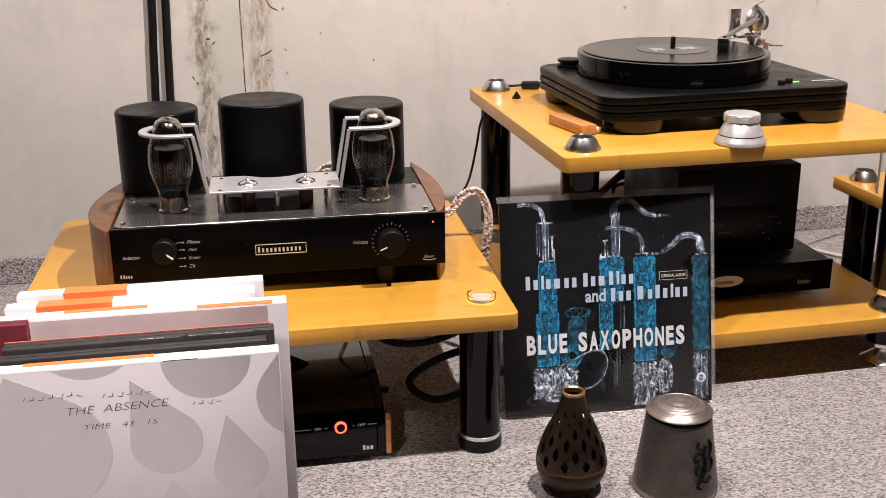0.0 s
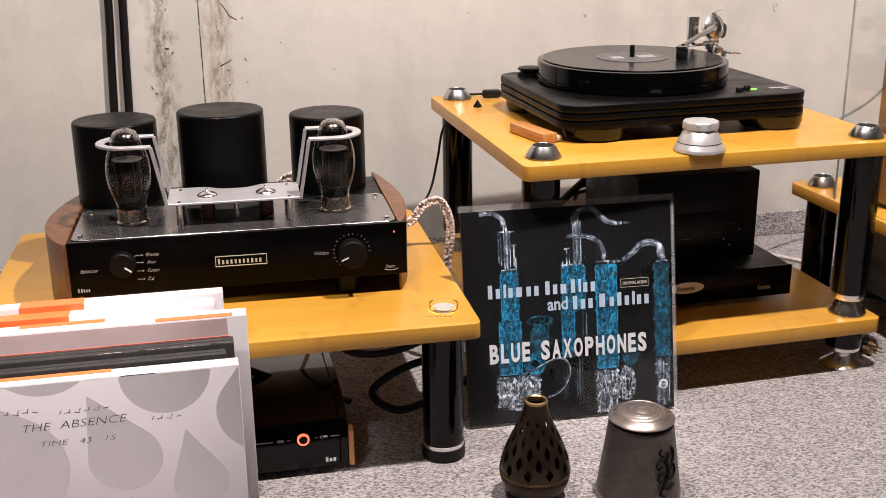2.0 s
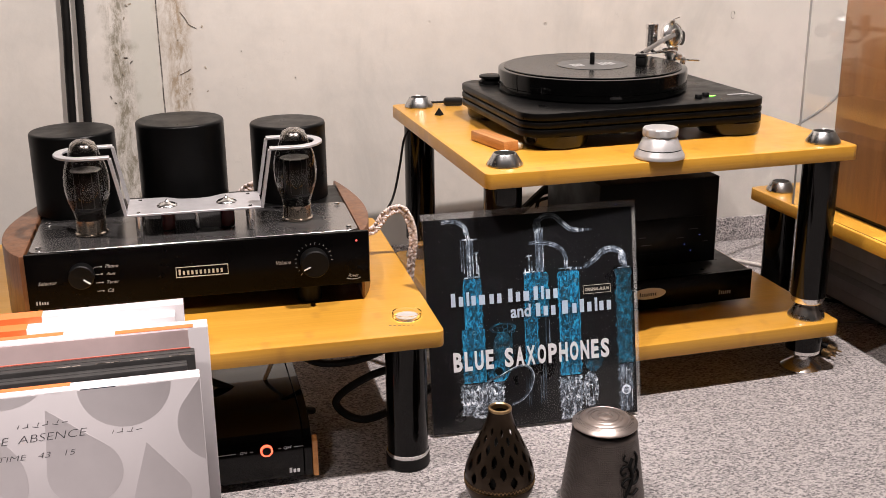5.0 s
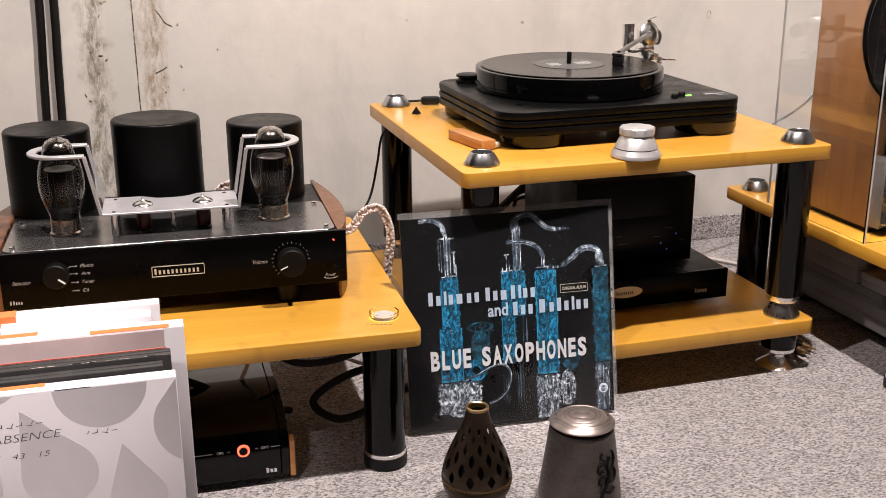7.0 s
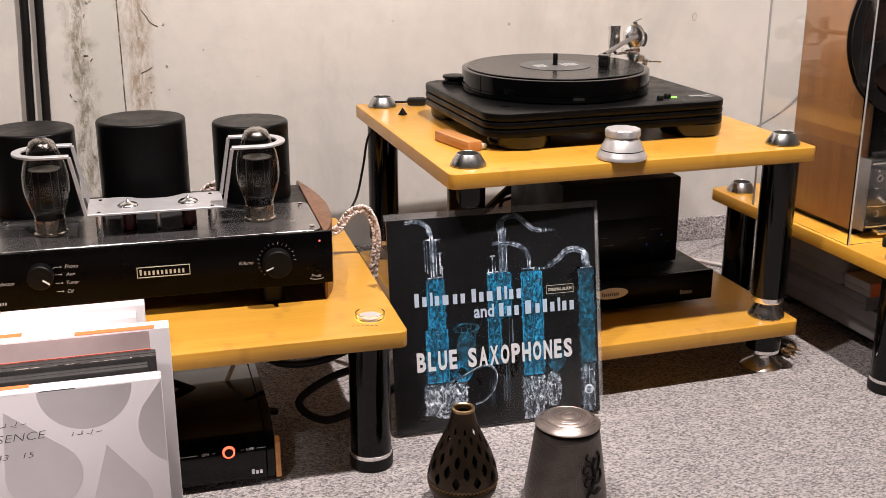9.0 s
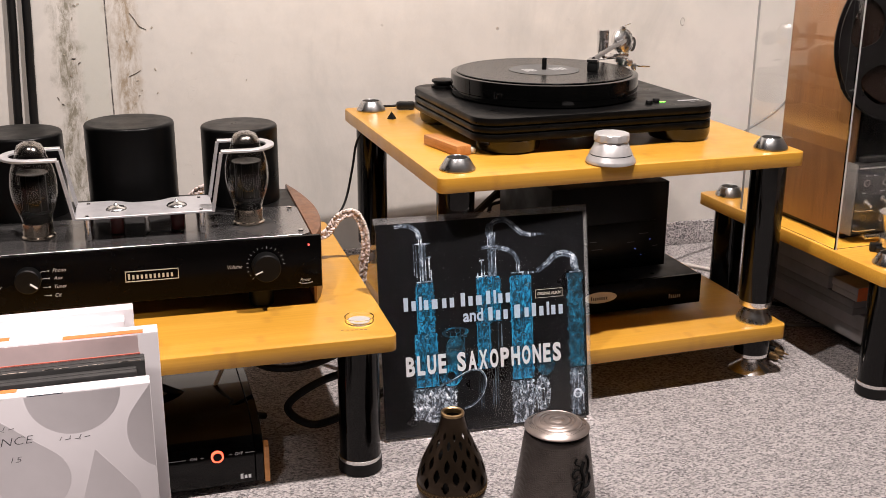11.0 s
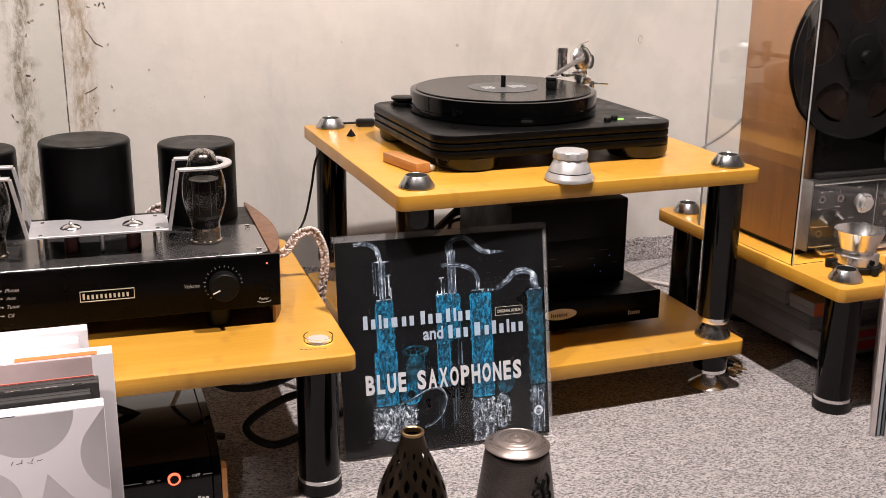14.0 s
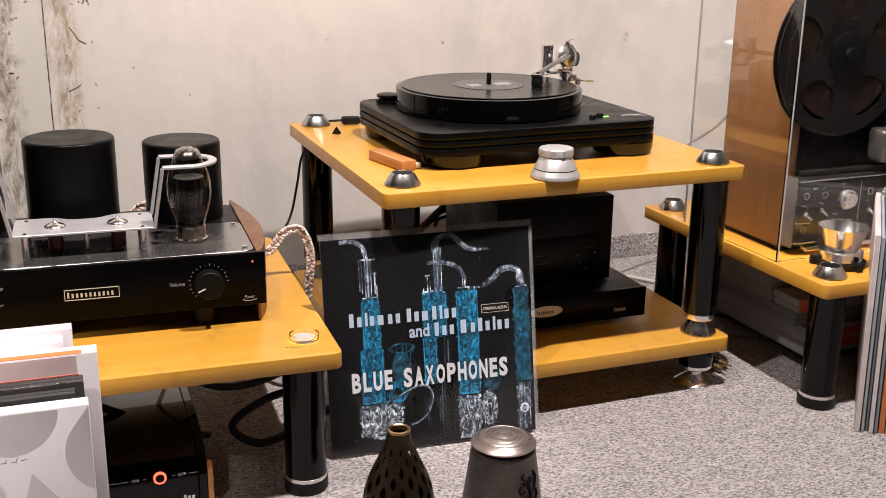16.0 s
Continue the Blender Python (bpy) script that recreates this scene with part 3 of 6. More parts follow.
            arc = [(xb, cy - rr)] + arc + [(xb, cy + rr)]
            ends += arc[::turn]
        part("guard", slab(ends, GZ, GZ + 0.0035, 0.0006, 1), BRACKET, frame_ob, "rounded open guard strip")
    for x in (0.186, 0.268):
        small = part("small_tube", lathe_at([(0.0102, T), (0.0102, PZ + 0.002)], x, 0.082, 24), REDGLASS, ob, "small dark red tube")
        part("cap", lathe_at([(0.0145, PZ + 0.0032), (0.0142, PZ + 0.0040), (0.0115, PZ + 0.0062), (0.0055, PZ + 0.0082), (0.0026, PZ + 0.0098), (0.0010, PZ + 0.0128), (0, PZ + 0.0132)], x, 0.082, 28), CHROME, small, "pointed chrome cap")
    part("set_screw", lathe_at([(0.0035, T), (0.0035, T + 0.02), (0.005, T + 0.021), (0.005, T + 0.025), (0, T + 0.026)], 0.226, 0.075, 18), CHROME, ob)
    # controls and print
    y = -0.0002
    k1 = part("selector_knob", knob(0.0165, 0.016, 0.071, 0.072, y), MATT, front, "black selector knob")
    part("pointer", moved(box(0.004, 0.0145, -0.0175, -0.0164, -0.001, 0.001), Matrix.Translation((0.071, 0, 0.072)) @ Matrix.Rotation(radians(38), 4, "Y")), WHITE_INK, k1)
    k2 = part("volume_knob", knob(0.0195, 0.019, 0.380, 0.0655, y), MATT, front, "black volume knob")
    part("pointer", moved(box(0.007, 0.0175, -0.0204, -0.0193, -0.0008, 0.0008), Matrix.Translation((0.380, 0, 0.0655)) @ Matrix.Rotation(radians(157), 4, "Y")), WHITE_INK, k2)
    ticks = bmesh.new()
    for i in range(17):
        a = radians(226 - 226 * i / 16)
        ticks = join(ticks, moved(box(0.0240, 0.0260 if i % 2 else 0.0270, -0.0004, 0, -0.00028, 0.00028), Matrix.Translation((0.380, y, 0.0655)) @ Matrix.Rotation(-a, 4, "Y")))
    part("dial_marks", ticks, GREY_INK, front, "white dial marks")
    for word, w, h, x, z in (("Selector", 0.0235, 0.0050, 0.0145, 0.0605), ("Phono", 0.017, 0.0052, 0.1015, 0.0785), ("Aux", 0.012, 0.0046, 0.1020, 0.0682), ("Tuner", 0.016, 0.0048, 0.1020, 0.0562), ("Cd", 0.008, 0.0050, 0.1020, 0.0442), ("Volume", 0.020, 0.0056, 0.328, 0.0635), ("Power", 0.0145, 0.0052, 0.4275, 0.0372)):
        part("print", letters(word, w, h, (x, y - 0.0003, z), slant=0.3), GREY_INK, front)
    for x, z in ((0.0992, 0.0808), (0.0992, 0.0704), (0.0992, 0.0585), (0.0992, 0.0467)):
        part("print", join(box(x - 0.011, x - 0.0022, y - 0.0003, y, z - 0.0003, z + 0.0003), box(x - 0.0036, x - 0.0018, y - 0.0004, y, z - 0.0009, z + 0.0009)), GREY_INK, front)
    part("print", moved(box(-0.004, 0.004, y - 0.0003, y, -0.0003, 0.0003), Matrix.Translation((0.0860, 0, 0.0788)) @ Matrix.Rotation(radians(-35), 4, "Y")), GREY_INK, front)
    part("print", bars((1, 4), 0.0052, (0.0090, y, 0.0335), 0.1, thin=0.62), GREY_INK, front, "small pale word bars")
    part("print", upright(slab([(0.431 + 0.011 * math.cos(radians(a)) + 0.004, 0.0375 + 0.004 * math.sin(radians(a))) for a in range(200, 341, 14)] + [(0.431 + 0.0095 * math.cos(radians(a)) + 0.004, 0.0375 + 0.003 * math.sin(radians(a))) for a in range(340, 199, -14)], 0, 0.0003), Matrix.Translation((0, y, 0))), GREY_INK, front)
    # maker's plate: an outlined rectangle with bars
    x0, x1, z0, z1 = 0.1925, 0.2625, 0.0565, 0.0715
    badge = part("badge", join(box(x0, x1, y - 0.001, y, z0, z0 + 0.0009), box(x0, x1, y - 0.001, y, z1 - 0.0009, z1), box(x0, x0 + 0.0009, y - 0.001, y, z0 + 0.0009, z1 - 0.0009), box(x1 - 0.0009, x1, y - 0.001, y, z0 + 0.0009, z1 - 0.0009)), GOLD_INK, front, "champagne outlined maker's plate")
    part("print", bars((11,), 0.0080, (x0 + 0.0035, y, z0 + 0.0034), 0.2, thin=0.70, fill=0.5), GOLD_INK, badge)
    part("lamp", disc(0.0013, y, 0.4405, 0.0905, 0.0008, 14), RED_DOT, front, "tiny red power lamp")
    return ob


def lathe_at(profile, x, y, segs=32, caps=True):
    return moved(lathe(profile, segs, caps), Matrix.Translation((x, y, 0)))


def bracket_outline():
    back = [(0.316 - (0.184) * i / 24, 0.130 - 0.016 * math.exp(-((i - 12) / 4.2) ** 4)) for i in range(25)]
    return [(0.132, 0.044), (0.316, 0.044)] + back


valve_amplifier()


# ---- turntable ----
def turntable():
    ob = thing("turntable", R1 @ pose(0.0990, 0.113, 0.385, 0, 0, 1.3), "matt black turntable holding a record, on a bamboo rack", "turntable")
    W, D = 0.426, 0.345
    for z0, z1, r in ((0.0215, 0.0335, 0.0), (0.0358, 0.0450, 0.0), (0.0472, 0.0590, 0.0)):
        part("plinth_layer", slab(rounded(0, W, -0.004, D, 0.042, 10), z0, z1, 0.002, 2), SATIN, ob, "satin black plinth layer")
    part("plinth_core", slab(rounded(0.004, W - 0.004, 0.0, D - 0.004, 0.039, 10), 0.0217, 0.0585), MATT, ob)
    part("motor_pod", lathe_at([(0.038, 0.004), (0.038, 0.0212)], 0.20, 0.16, 32), MATT, ob)
    for x, y in ((0.068, 0.046), (W - 0.049, 0.044), (0.057, D - 0.056), (W - 0.045, D - 0.056)):
        prof = [(0.043, 0.0005), (0.049, 0.003), (0.051, 0.009), (0.0515, 0.0213)]
        bm = lathe(prof, 48)
        for v in bm.verts:
            a = math.atan2(v.co.y, v.co.x)
            k = 1 - 0.035 * max(0, math.cos(a * 9)) ** 6
            v.co.x *= k
            v.co.y *= k
        part("foot", moved(bm, Matrix.Translation((x, y, 0))), FOOT_PLASTIC, ob, "big fluted smoky plastic foot")
    cx, cy, z = 0.196, 0.193, 0.0590
    part("sub_platter", lathe_at([(0.140, z), (0.140, z + 0.0014)], cx, cy, 64), MATT, ob)
    pl = part("platter", lathe_at([(0.159, z + 0.0015), (0.1605, z + 0.003), (0.1605, z + 0.0115), (0.1598, z + 0.012), (0.1605, z + 0.0125), (0.1605, z + 0.0345), (0.1598, z + 0.0368), (0.1575, z + 0.0375), (0, z + 0.0375)], cx, cy, 96), GLOSS, ob, "thick glossy black platter")
    rz = z + 0.0378
    rec = [(0.1508, rz), (0.1512, rz + 0.001), (0.1500, rz + 0.0021), (0.146, rz + 0.0019)]
    disc_ob = part("record", lathe_at(rec + [(0.075, rz + 0.0019), (0.068, rz + 0.0017), (0.052, rz + 0.0018), (0.0515, rz + 0.0021), (0, rz + 0.0021)], cx, cy, 96), VINYL, ob, "black vinyl record")
    part("label", lathe_at([(0.0600, rz + 0.00215), (0.0600, rz + 0.00245), (0, rz + 0.0025)], cx, cy, 48), LABEL_GREY, disc_ob, "dark grey paper label")
    for a, w in ((-0.038, 0.022), (0.012, 0.030)):
        q = bmesh.new()
        for i in range(4):
            q = join(q, box(cx + a + i * w / 4, cx + a + (i + 0.62) * w / 4, cy - 0.016 + 0.004 * (i % 2), cy + 0.012, rz + 0.0026, rz + 0.0028))
        part("print", q, GREY_INK, disc_ob, "pale print bars")
    part("spindle", lathe_at([(0.0042, rz + 0.002), (0.0042, rz + 0.021), (0.003, rz + 0.0225), (0, rz + 0.0225)], cx, cy, 20), SATIN, pl, "black spindle")
    # motor pulley, speed buttons, maker's print
    part("pulley", lathe_at([(0.022, z + 0.0005), (0.022, z + 0.005), (0.017, z + 0.006), (0.017, z + 0.010), (0.021, z + 0.0105), (0.021, z + 0.014), (0.019, z + 0.015), (0, z + 0.015)], 0.050, 0.298, 32), SATIN, ob, "black motor pulley")
    for x, y in ((0.316, 0.040), (0.336, 0.052)):
        part("button", lathe_at([(0.0058, z + 0.0003), (0.0058, z + 0.005), (0.005, z + 0.006), (0, z + 0.006)], x, y, 18), MATT, ob)
    part("lamp", box(0.3405, 0.3505, 0.046, 0.0495, z + 0.0002, z + 0.0012), GREEN_GLOW, ob, "green lamp bar")
    q = bmesh.new()
    for i in range(9):
        q = join(q, box(0.376 + i * 0.0045, 0.3795 + i * 0.0045, 0.046, 0.053, z + 0.0002, z + 0.0006))
    part("print", q, GREY_INK, ob, "small pale maker's bars")
    part("print", box(0.392, 0.416, 0.036, 0.0375, z + 0.0002, z + 0.0006), GREY_INK, ob)
    # tonearm
    tx, ty = 0.3905, 0.276
    part("arm_base", lathe_at([(0.027, z + 0.0003), (0.027, z + 0.005), (0.025, z + 0.006), (0, z + 0.006)], tx, ty, 36), GLOSS, ob, "round black arm base")
    arm = part("tonearm", lathe_at([(0.0095, z + 0.006), (0.0095, z + 0.034), (0.014, z + 0.035), (0.014, z + 0.042), (0, z + 0.043)], tx, ty, 28), CHROME, ob, "chromed tonearm pillar")
    ball = moved(lathe([(0, -0.014), (0.012, -0.0132), (0.0195, -0.010), (0.0238, -0.004), (0.0245, 0.001), (0.0228, 0.005), (0.0205, 0.0065), (0.0195, 0.006), (0.0135, 0.010), (0.006, 0.012), (0, 0.012)], 40), Matrix.Translation((tx + 0.000, ty - 0.002, z + 0.073)) @ Matrix.Rotation(radians(78), 4, "X") @ Matrix.Rotation(radians(18), 4, "Y"))
    part("bearing_housing", ball, CHROME, arm, "round chromed bearing housing")
    part("yoke", join(box(tx - 0.020, tx + 0.012, ty - 0.006, ty + 0.010, z + 0.0431, z + 0.050, 0.0015), box(tx + 0.004, tx + 0.012, ty - 0.006, ty + 0.010, z + 0.0502, z + 0.088, 0.0015)), CHROME, arm)
    head = Vector((0.2690, 0.152, z + 0.0600))
    piv = Vector((tx - 0.004, ty - 0.016, z + 0.074))
    part("arm_tube", tube([piv, piv.lerp(head, 0.5) + Vector((0, 0, 0.002)), head], 0.0042, 14, 8), STEEL, arm, "tapered polished arm tube")
    part("counterweight", moved(lathe([(0.0125, -0.010), (0.0135, -0.009), (0.0135, 0.009), (0.0125, 0.010)], 32), Matrix.Translation((tx + 0.024, ty + 0.020, z + 0.064)) @ Matrix.Rotation(radians(90), 4, "X") @ Matrix.Rotation(radians(38), 4, "Y")), GLOSS, arm, "black counterweight")
    part("damping_cylinder", lathe_at([(0.0095, z + 0.054), (0.0105, z + 0.055), (0.0105, z + 0.087), (0.0112, z + 0.0875), (0.0112, z + 0.095), (0.0100, z + 0.096), (0, z + 0.0962)], tx - 0.046, ty - 0.012, 28), CHROME, arm, "upright chromed cylinder")
    part("link", tube([(tx - 0.046, ty - 0.012, z + 0.0545), (tx - 0.040, ty - 0.010, z + 0.045), (tx - 0.014, ty - 0.004, z + 0.044)], 0.003, 10, 6), CHROME, arm)
    part("lift_lever", tube([(tx + 0.004, ty - 0.012, z + 0.040), (tx + 0.018, ty - 0.022, z + 0.030), (tx + 0.045, ty - 0.026, z + 0.027)], 0.0016, 8, 6), CHROME, arm)
    part("lift_bracket", join(box(tx - 0.004, tx + 0.014, ty - 0.020, ty - 0.0096, z + 0.028, z + 0.040, 0.002), box(tx + 0.012, tx + 0.020, ty - 0.022, ty - 0.014, z + 0.020, z + 0.034, 0.002)), CHROME, arm)
    part("thumb_screw", join(lathe_at([(0.0035, z + 0.0945), (0.0035, z + 0.0965), (0.0055, z + 0.0967), (0.0055, z + 0.0985), (0, z + 0.0988)], tx - 0.000, ty - 0.002, 16), tube([(tx - 0.004, ty - 0.002, z + 0.0985), (tx + 0.014, ty - 0.002, z + 0.104)], 0.001, 8, 2)), CHROME, arm)
    hs = part("headshell", moved(box(-0.009, 0.009, -0.018, 0.012, -0.003, 0.0015, 0.001), Matrix.Translation(head) @ Matrix.Rotation(radians(-36), 4, "Z")), STEEL, arm, "polished headshell")
    part("cartridge", moved(box(-0.0085, 0.0085, -0.017, 0.010, -0.0205, -0.0032, 0.003), Matrix.Translation(head) @ Matrix.Rotation(radians(-36), 4, "Z")), MATT, hs, "black cartridge")
    part("finger_lift", tube([head + Vector((0.006, -0.006, 0.0005)), head + Vector((0.016, -0.010, 0.001)), head + Vector((0.022, -0.012, 0.004))], 0.0009, 8, 4), CHROME, hs)
    part("stylus", tube([head + Vector((-0.004, -0.010, -0.0206)), head + Vector((-0.005, -0.012, -0.0235))], 0.0006, 6, 1), CHROME, hs)
    return ob


def vinyl():
    n = Nodes("vinyl", (0.006, 0.006, 0.006), 0.22, Specular_IOR_Level=0.35)
    v = n.coords((1, 1, 1), (-0.196, -0.193, 0))
    sep = n.node("ShaderNodeSeparateXYZ", {0: v})
    rad = n.math("SQRT", n.math("ADD", n.math("MULTIPLY", sep.outputs[0], sep.outputs[0]), n.math("MULTIPLY", sep.outputs[1], sep.outputs[1])))
    g = n.math("SINE", n.math("MULTIPLY", rad, 5200.0))
    band = n.noise(n.node("ShaderNodeCombineXYZ", {0: n.math("MULTIPLY", rad, 160.0)}).outputs[0], 1.0, 3)
    n.put("Roughness", n.grey(band, 0.20, 0.27))
    n.bump(g, 0.04, 0.0002)
    return n.mat


VINYL = vinyl()
LABEL_GREY = plain("grey_record_label", (0.085, 0.085, 0.083), 0.5, vary=0.12, scale=40, bump=0.03)
turntable()

# things on the turntable's shelf
ST = 0.3853


def record_clamp():
    ob = thing("record_clamp", R1 @ pose(0.279, 0.024, ST) @ Matrix.Scale(1.12, 4), "silver record clamp with a scalloped grip, on a bamboo shelf", "record clamp")
    part("skirt", lathe([(0.030, 0.0), (0.0335, 0.0012), (0.0335, 0.0045), (0.0325, 0.006), (0.0292, 0.0118)], 56), SILVER, ob)
    part("groove", lathe([(0.0283, 0.0119), (0.0283, 0.0131)], 48), MATT, ob, "thin black groove")
    part("body", lathe([(0.0289, 0.0132), (0.0218, 0.0290), (0.0205, 0.0300)], 56), SILVER, ob)
    bm = lathe([(0.0228, 0.0302), (0.0238, 0.0312), (0.0238, 0.0390), (0.0225, 0.0405), (0.018, 0.0408), (0, 0.0409)], 96)
    for v in bm.verts:
        a = math.atan2(v.co.y, v.co.x)
        k = 1 - 0.045 * (0.5 + 0.5 * math.cos(a * 10)) ** 2
        v.co.x *= k
        v.co.y *= k
    part("grip", bm, SILVER, ob, "scalloped grip")
    return ob


record_clamp()
brush = thing("record_brush", R1 @ pose(0.0765, 0.182, ST, 0, 0, -78.0), "small orange wooden record brush, on a bamboo shelf", "record brush")
part("handle", box(-0.052, 0.052, -0.018, 0.008, 0.0005, 0.016, 0.0015), ORANGE_WOOD, brush)
part("bristles", box(-0.048, 0.048, 0.0082, 0.020, 0.0005, 0.010, 0.003), plain("pale_bristles", (0.62, 0.55, 0.44), 0.9, vary=0.25, scale=200, bump=0.6), brush, "pale velvet bristles")
tri = thing("small_pyramid", R1 @ pose(0.0575, 0.452, ST), "tiny black pyramid on a bamboo shelf", "ornament")
bm = lathe([(0.0085, 0.0), (0.0085, 0.001), (0.0, 0.0135)], 4)
part("body", bm, MATT, tri, smooth=20)
sw = thing("cable_switch", R1 @ pose(0.0, 0.0, ST), "black in-line cable switch with its lead, on a bamboo shelf", "cable switch")
part("switch_body", moved(box(-0.018, 0.018, -0.008, 0.008, 0.0003, 0.015, 0.005), Matrix.Translation((0.108, 0.534, 0)) @ Matrix.Rotation(radians(-12), 4, "Z")), RUBBER, sw)
part("lead", tube([(0.060, 0.575, 0.002), (0.075, 0.556, 0.004), (0.106, 0.541, 0.007)], 0.0022, 8, 8), RUBBER, sw, "black lead")
part("lead", tube([(0.142, 0.533, 0.007), (0.160, 0.520, 0.006), (0.185, 0.490, 0.006)], 0.0022, 8, 8), RUBBER, sw, "black lead")


# ---- amplifier with its power supply on the lower shelf ----
LT = 0.0925
ps = thing("power_amplifier", R1 @ pose(0.085, 0.128, LT), "flat black power amplifier with oval badge, on bamboo shelf", "amplifier")
part("case", box(0, 0.430, 0.004, 0.33, 0.0075, 0.0580, 0.002), SATIN, ps)
fp = part("front_panel", box(-0.002, 0.432, -0.004, 0.0038, 0.0065, 0.0588, 0.0015), PANEL, ps, "glossy black front panel")
for x in (0.04, 0.385):
    for y in (0.04, 0.29):
        part("foot", lathe_at([(0.016, 0.0), (0.016, 0.0074)], x, y, 24), RUBBER, ps)
badge = part("badge", upright(slab([(0.240 + 0.0305 * math.cos(2 * math.pi * i / 40), 0.0355 + 0.0098 * math.sin(2 * math.pi * i / 40)) for i in range(40)], 0, 0.0008, 0.0003, 1), Matrix.Translation((0, -0.0042, 0))), plain("silver_badge", (0.55, 0.53, 0.50), 0.4, 0.3, vary=0.05, scale=100), fp, "oval silver badge")
part("print", bars((9,), 0.0070, (0.2225, -0.0052, 0.0315), 0.2, thin=0.5), DARK_INK, badge)
part("print", bars((6,), 0.0080, (0.370, -0.0042, 0.020), 0.2, thin=0.5), GREY_INK, fp, "small pale word bars")
pre = thing("preamplifier", R1 @ pose(0.155, 0.185, LT + 0.0592), "tall matt black valve preamplifier case, on top of a flat amplifier", "amplifier")
part("case", box(0.102, 0.322, 0, 0.235, 0.0008, 0.152, 0.002), MATT, pre)
part("front_frame", box(0.1025, 0.3215, -0.0012, -0.0003, 0.0015, 0.1512, 0.0003), SATIN, pre)
part("window", box(0.150, 0.300, -0.0022, -0.0004, 0.025, 0.085, 0.0006), SATIN, pre, "dark glossy display window")
for x, z in ((0.262, 0.036), (0.274, 0.024), (0.290, 0.051), (0.130, 0.118)):
    part("lamp", disc(0.0010, -0.0024, x, z, 0.0005, 10), BLUE_GLOW, pre, "faint blue lamp")
for x, z, w in ((0.180, 0.040, 0.020), (0.176, 0.054, 0.012), (0.246, 0.048, 0.014), (0.268, 0.062, 0.018), (0.296, 0.038, 0.010)):
    part("print", box(x, x + w, -0.0024, -0.0022, z, z + 0.0009), DIM_INK, pre)


# ---- record sleeve leaning on the rack ----
def flat_strip(pts, width, n=8, taper=None):
    """A flat ribbon through pts (x, z) in the plane y = 0."""
    path = smooth_path([(x, 0, z) for x, z in pts], n) if n else [Vector((x, 0, z)) for x, z in pts]
    bm = bmesh.new()
    last = None
    for i, q in enumerate(path):
        d = (path[min(i + 1, len(path) - 1)] - path[max(i - 1, 0)]).normalized()
        s = Vector((-d.z, 0, d.x)) * width * 0.5 * (taper(i / (len(path) - 1)) if taper else 1)
        pair = (bm.verts.new(q + s), bm.verts.new(q - s))
        if last:
            bm.faces.new((last[0], pair[0], pair[1], last[1]))
        last = pair
    return bm


def photo_print(name, shades, scale=90.0, stretch=0.35):
    """Blotchy photographic print between several shades."""
    n = Nodes(name, shades[1], 0.35)
    v = n.coords((1.0, 1.0, stretch))
    a = n.noise(v, scale, 7, 0.75, 0.15)
    b = n.noise(n.coords((1, 1, 1)), scale * 0.35, 4, 0.6)
    m = n.math("ADD", n.math("MULTIPLY", a, 0.75), n.math("MULTIPLY", b, 0.25))
    n.put("Base Color", n.ramp(m, *zip((0.42, 0.49, 0.55, 0.63), shades)))
    n.put("Specular IOR Level", 0.35)
    return n.mat


SLEEVE_BLACK = plain("black_sleeve_print", (0.0045, 0.0045, 0.0052), 0.3, vary=0.2, scale=12, bump=0.01, Specular_IOR_Level=0.25)
BLUE_PRINT = photo_print("blue_photo_print", ((0.003, 0.008, 0.013), (0.005, 0.045, 0.09), (0.009, 0.19, 0.36), (0.04, 0.34, 0.54)), 210, 0.6)
STEEL_PRINT = photo_print("silver_photo_print", ((0.006, 0.008, 0.012), (0.018, 0.026, 0.036), (0.34, 0.39, 0.45), (0.95, 0.97, 0.98)), 170, 0.7)
NECK_PRINT = photo_print("dim_silver_photo_print", ((0.006, 0.008, 0.012), (0.025, 0.035, 0.048), (0.09, 0.12, 0.16), (0.35, 0.41, 0.47)), 160, 0.3)
SHINE_PRINT = photo_print("bright_neck_print", ((0.01, 0.014, 0.02), (0.10, 0.13, 0.17), (0.46, 0.52, 0.58), (0.9, 0.94, 0.96)), 75, 0.8)
KEY_PRINT = plain("bright_key_print", (0.52, 0.58, 0.64), 0.35, vary=0.35, scale=200, bump=0)
WISP_PRINT = photo_print("faint_photo_print", ((0.008, 0.010, 0.014), (0.012, 0.02, 0.03), (0.05, 0.08, 0.11), (0.28, 0.34, 0.40)), 120, 0.3)
BLUE_WISP = photo_print("dim_blue_photo_print", ((0.006, 0.010, 0.014), (0.006, 0.03, 0.05), (0.008, 0.09, 0.15), (0.02, 0.20, 0.32)), 110, 0.8)


def condensed(text, height, at, pitch, thick, bold=0.042, space=0.0135):
    """Bold narrow capitals: every letter is drawn to the same width, as in a condensed face."""
    out = bmesh.new()
    x, y, z = at
    for ch in text:
        if ch == " ":
            x += space
            continue
        wide = pitch * thick * (0.88 if ch in "LE" else 1.0)
        out = join(out, letters(ch, wide, height, (x, y, z), bold=bold))
        x += wide + pitch * (1 - thick)
    return out


def ring_print(cx, cz, r, inner, rx=1.0, rz=1.0, segs=20):
    return moved(lathe([(r * inner, 0), (r, 0.00001)], segs, False), Matrix.Translation((cx, 0, cz)) @ Matrix.Rotation(radians(90), 4, "X") @ Matrix.Diagonal((rx, rz, 1, 1)))


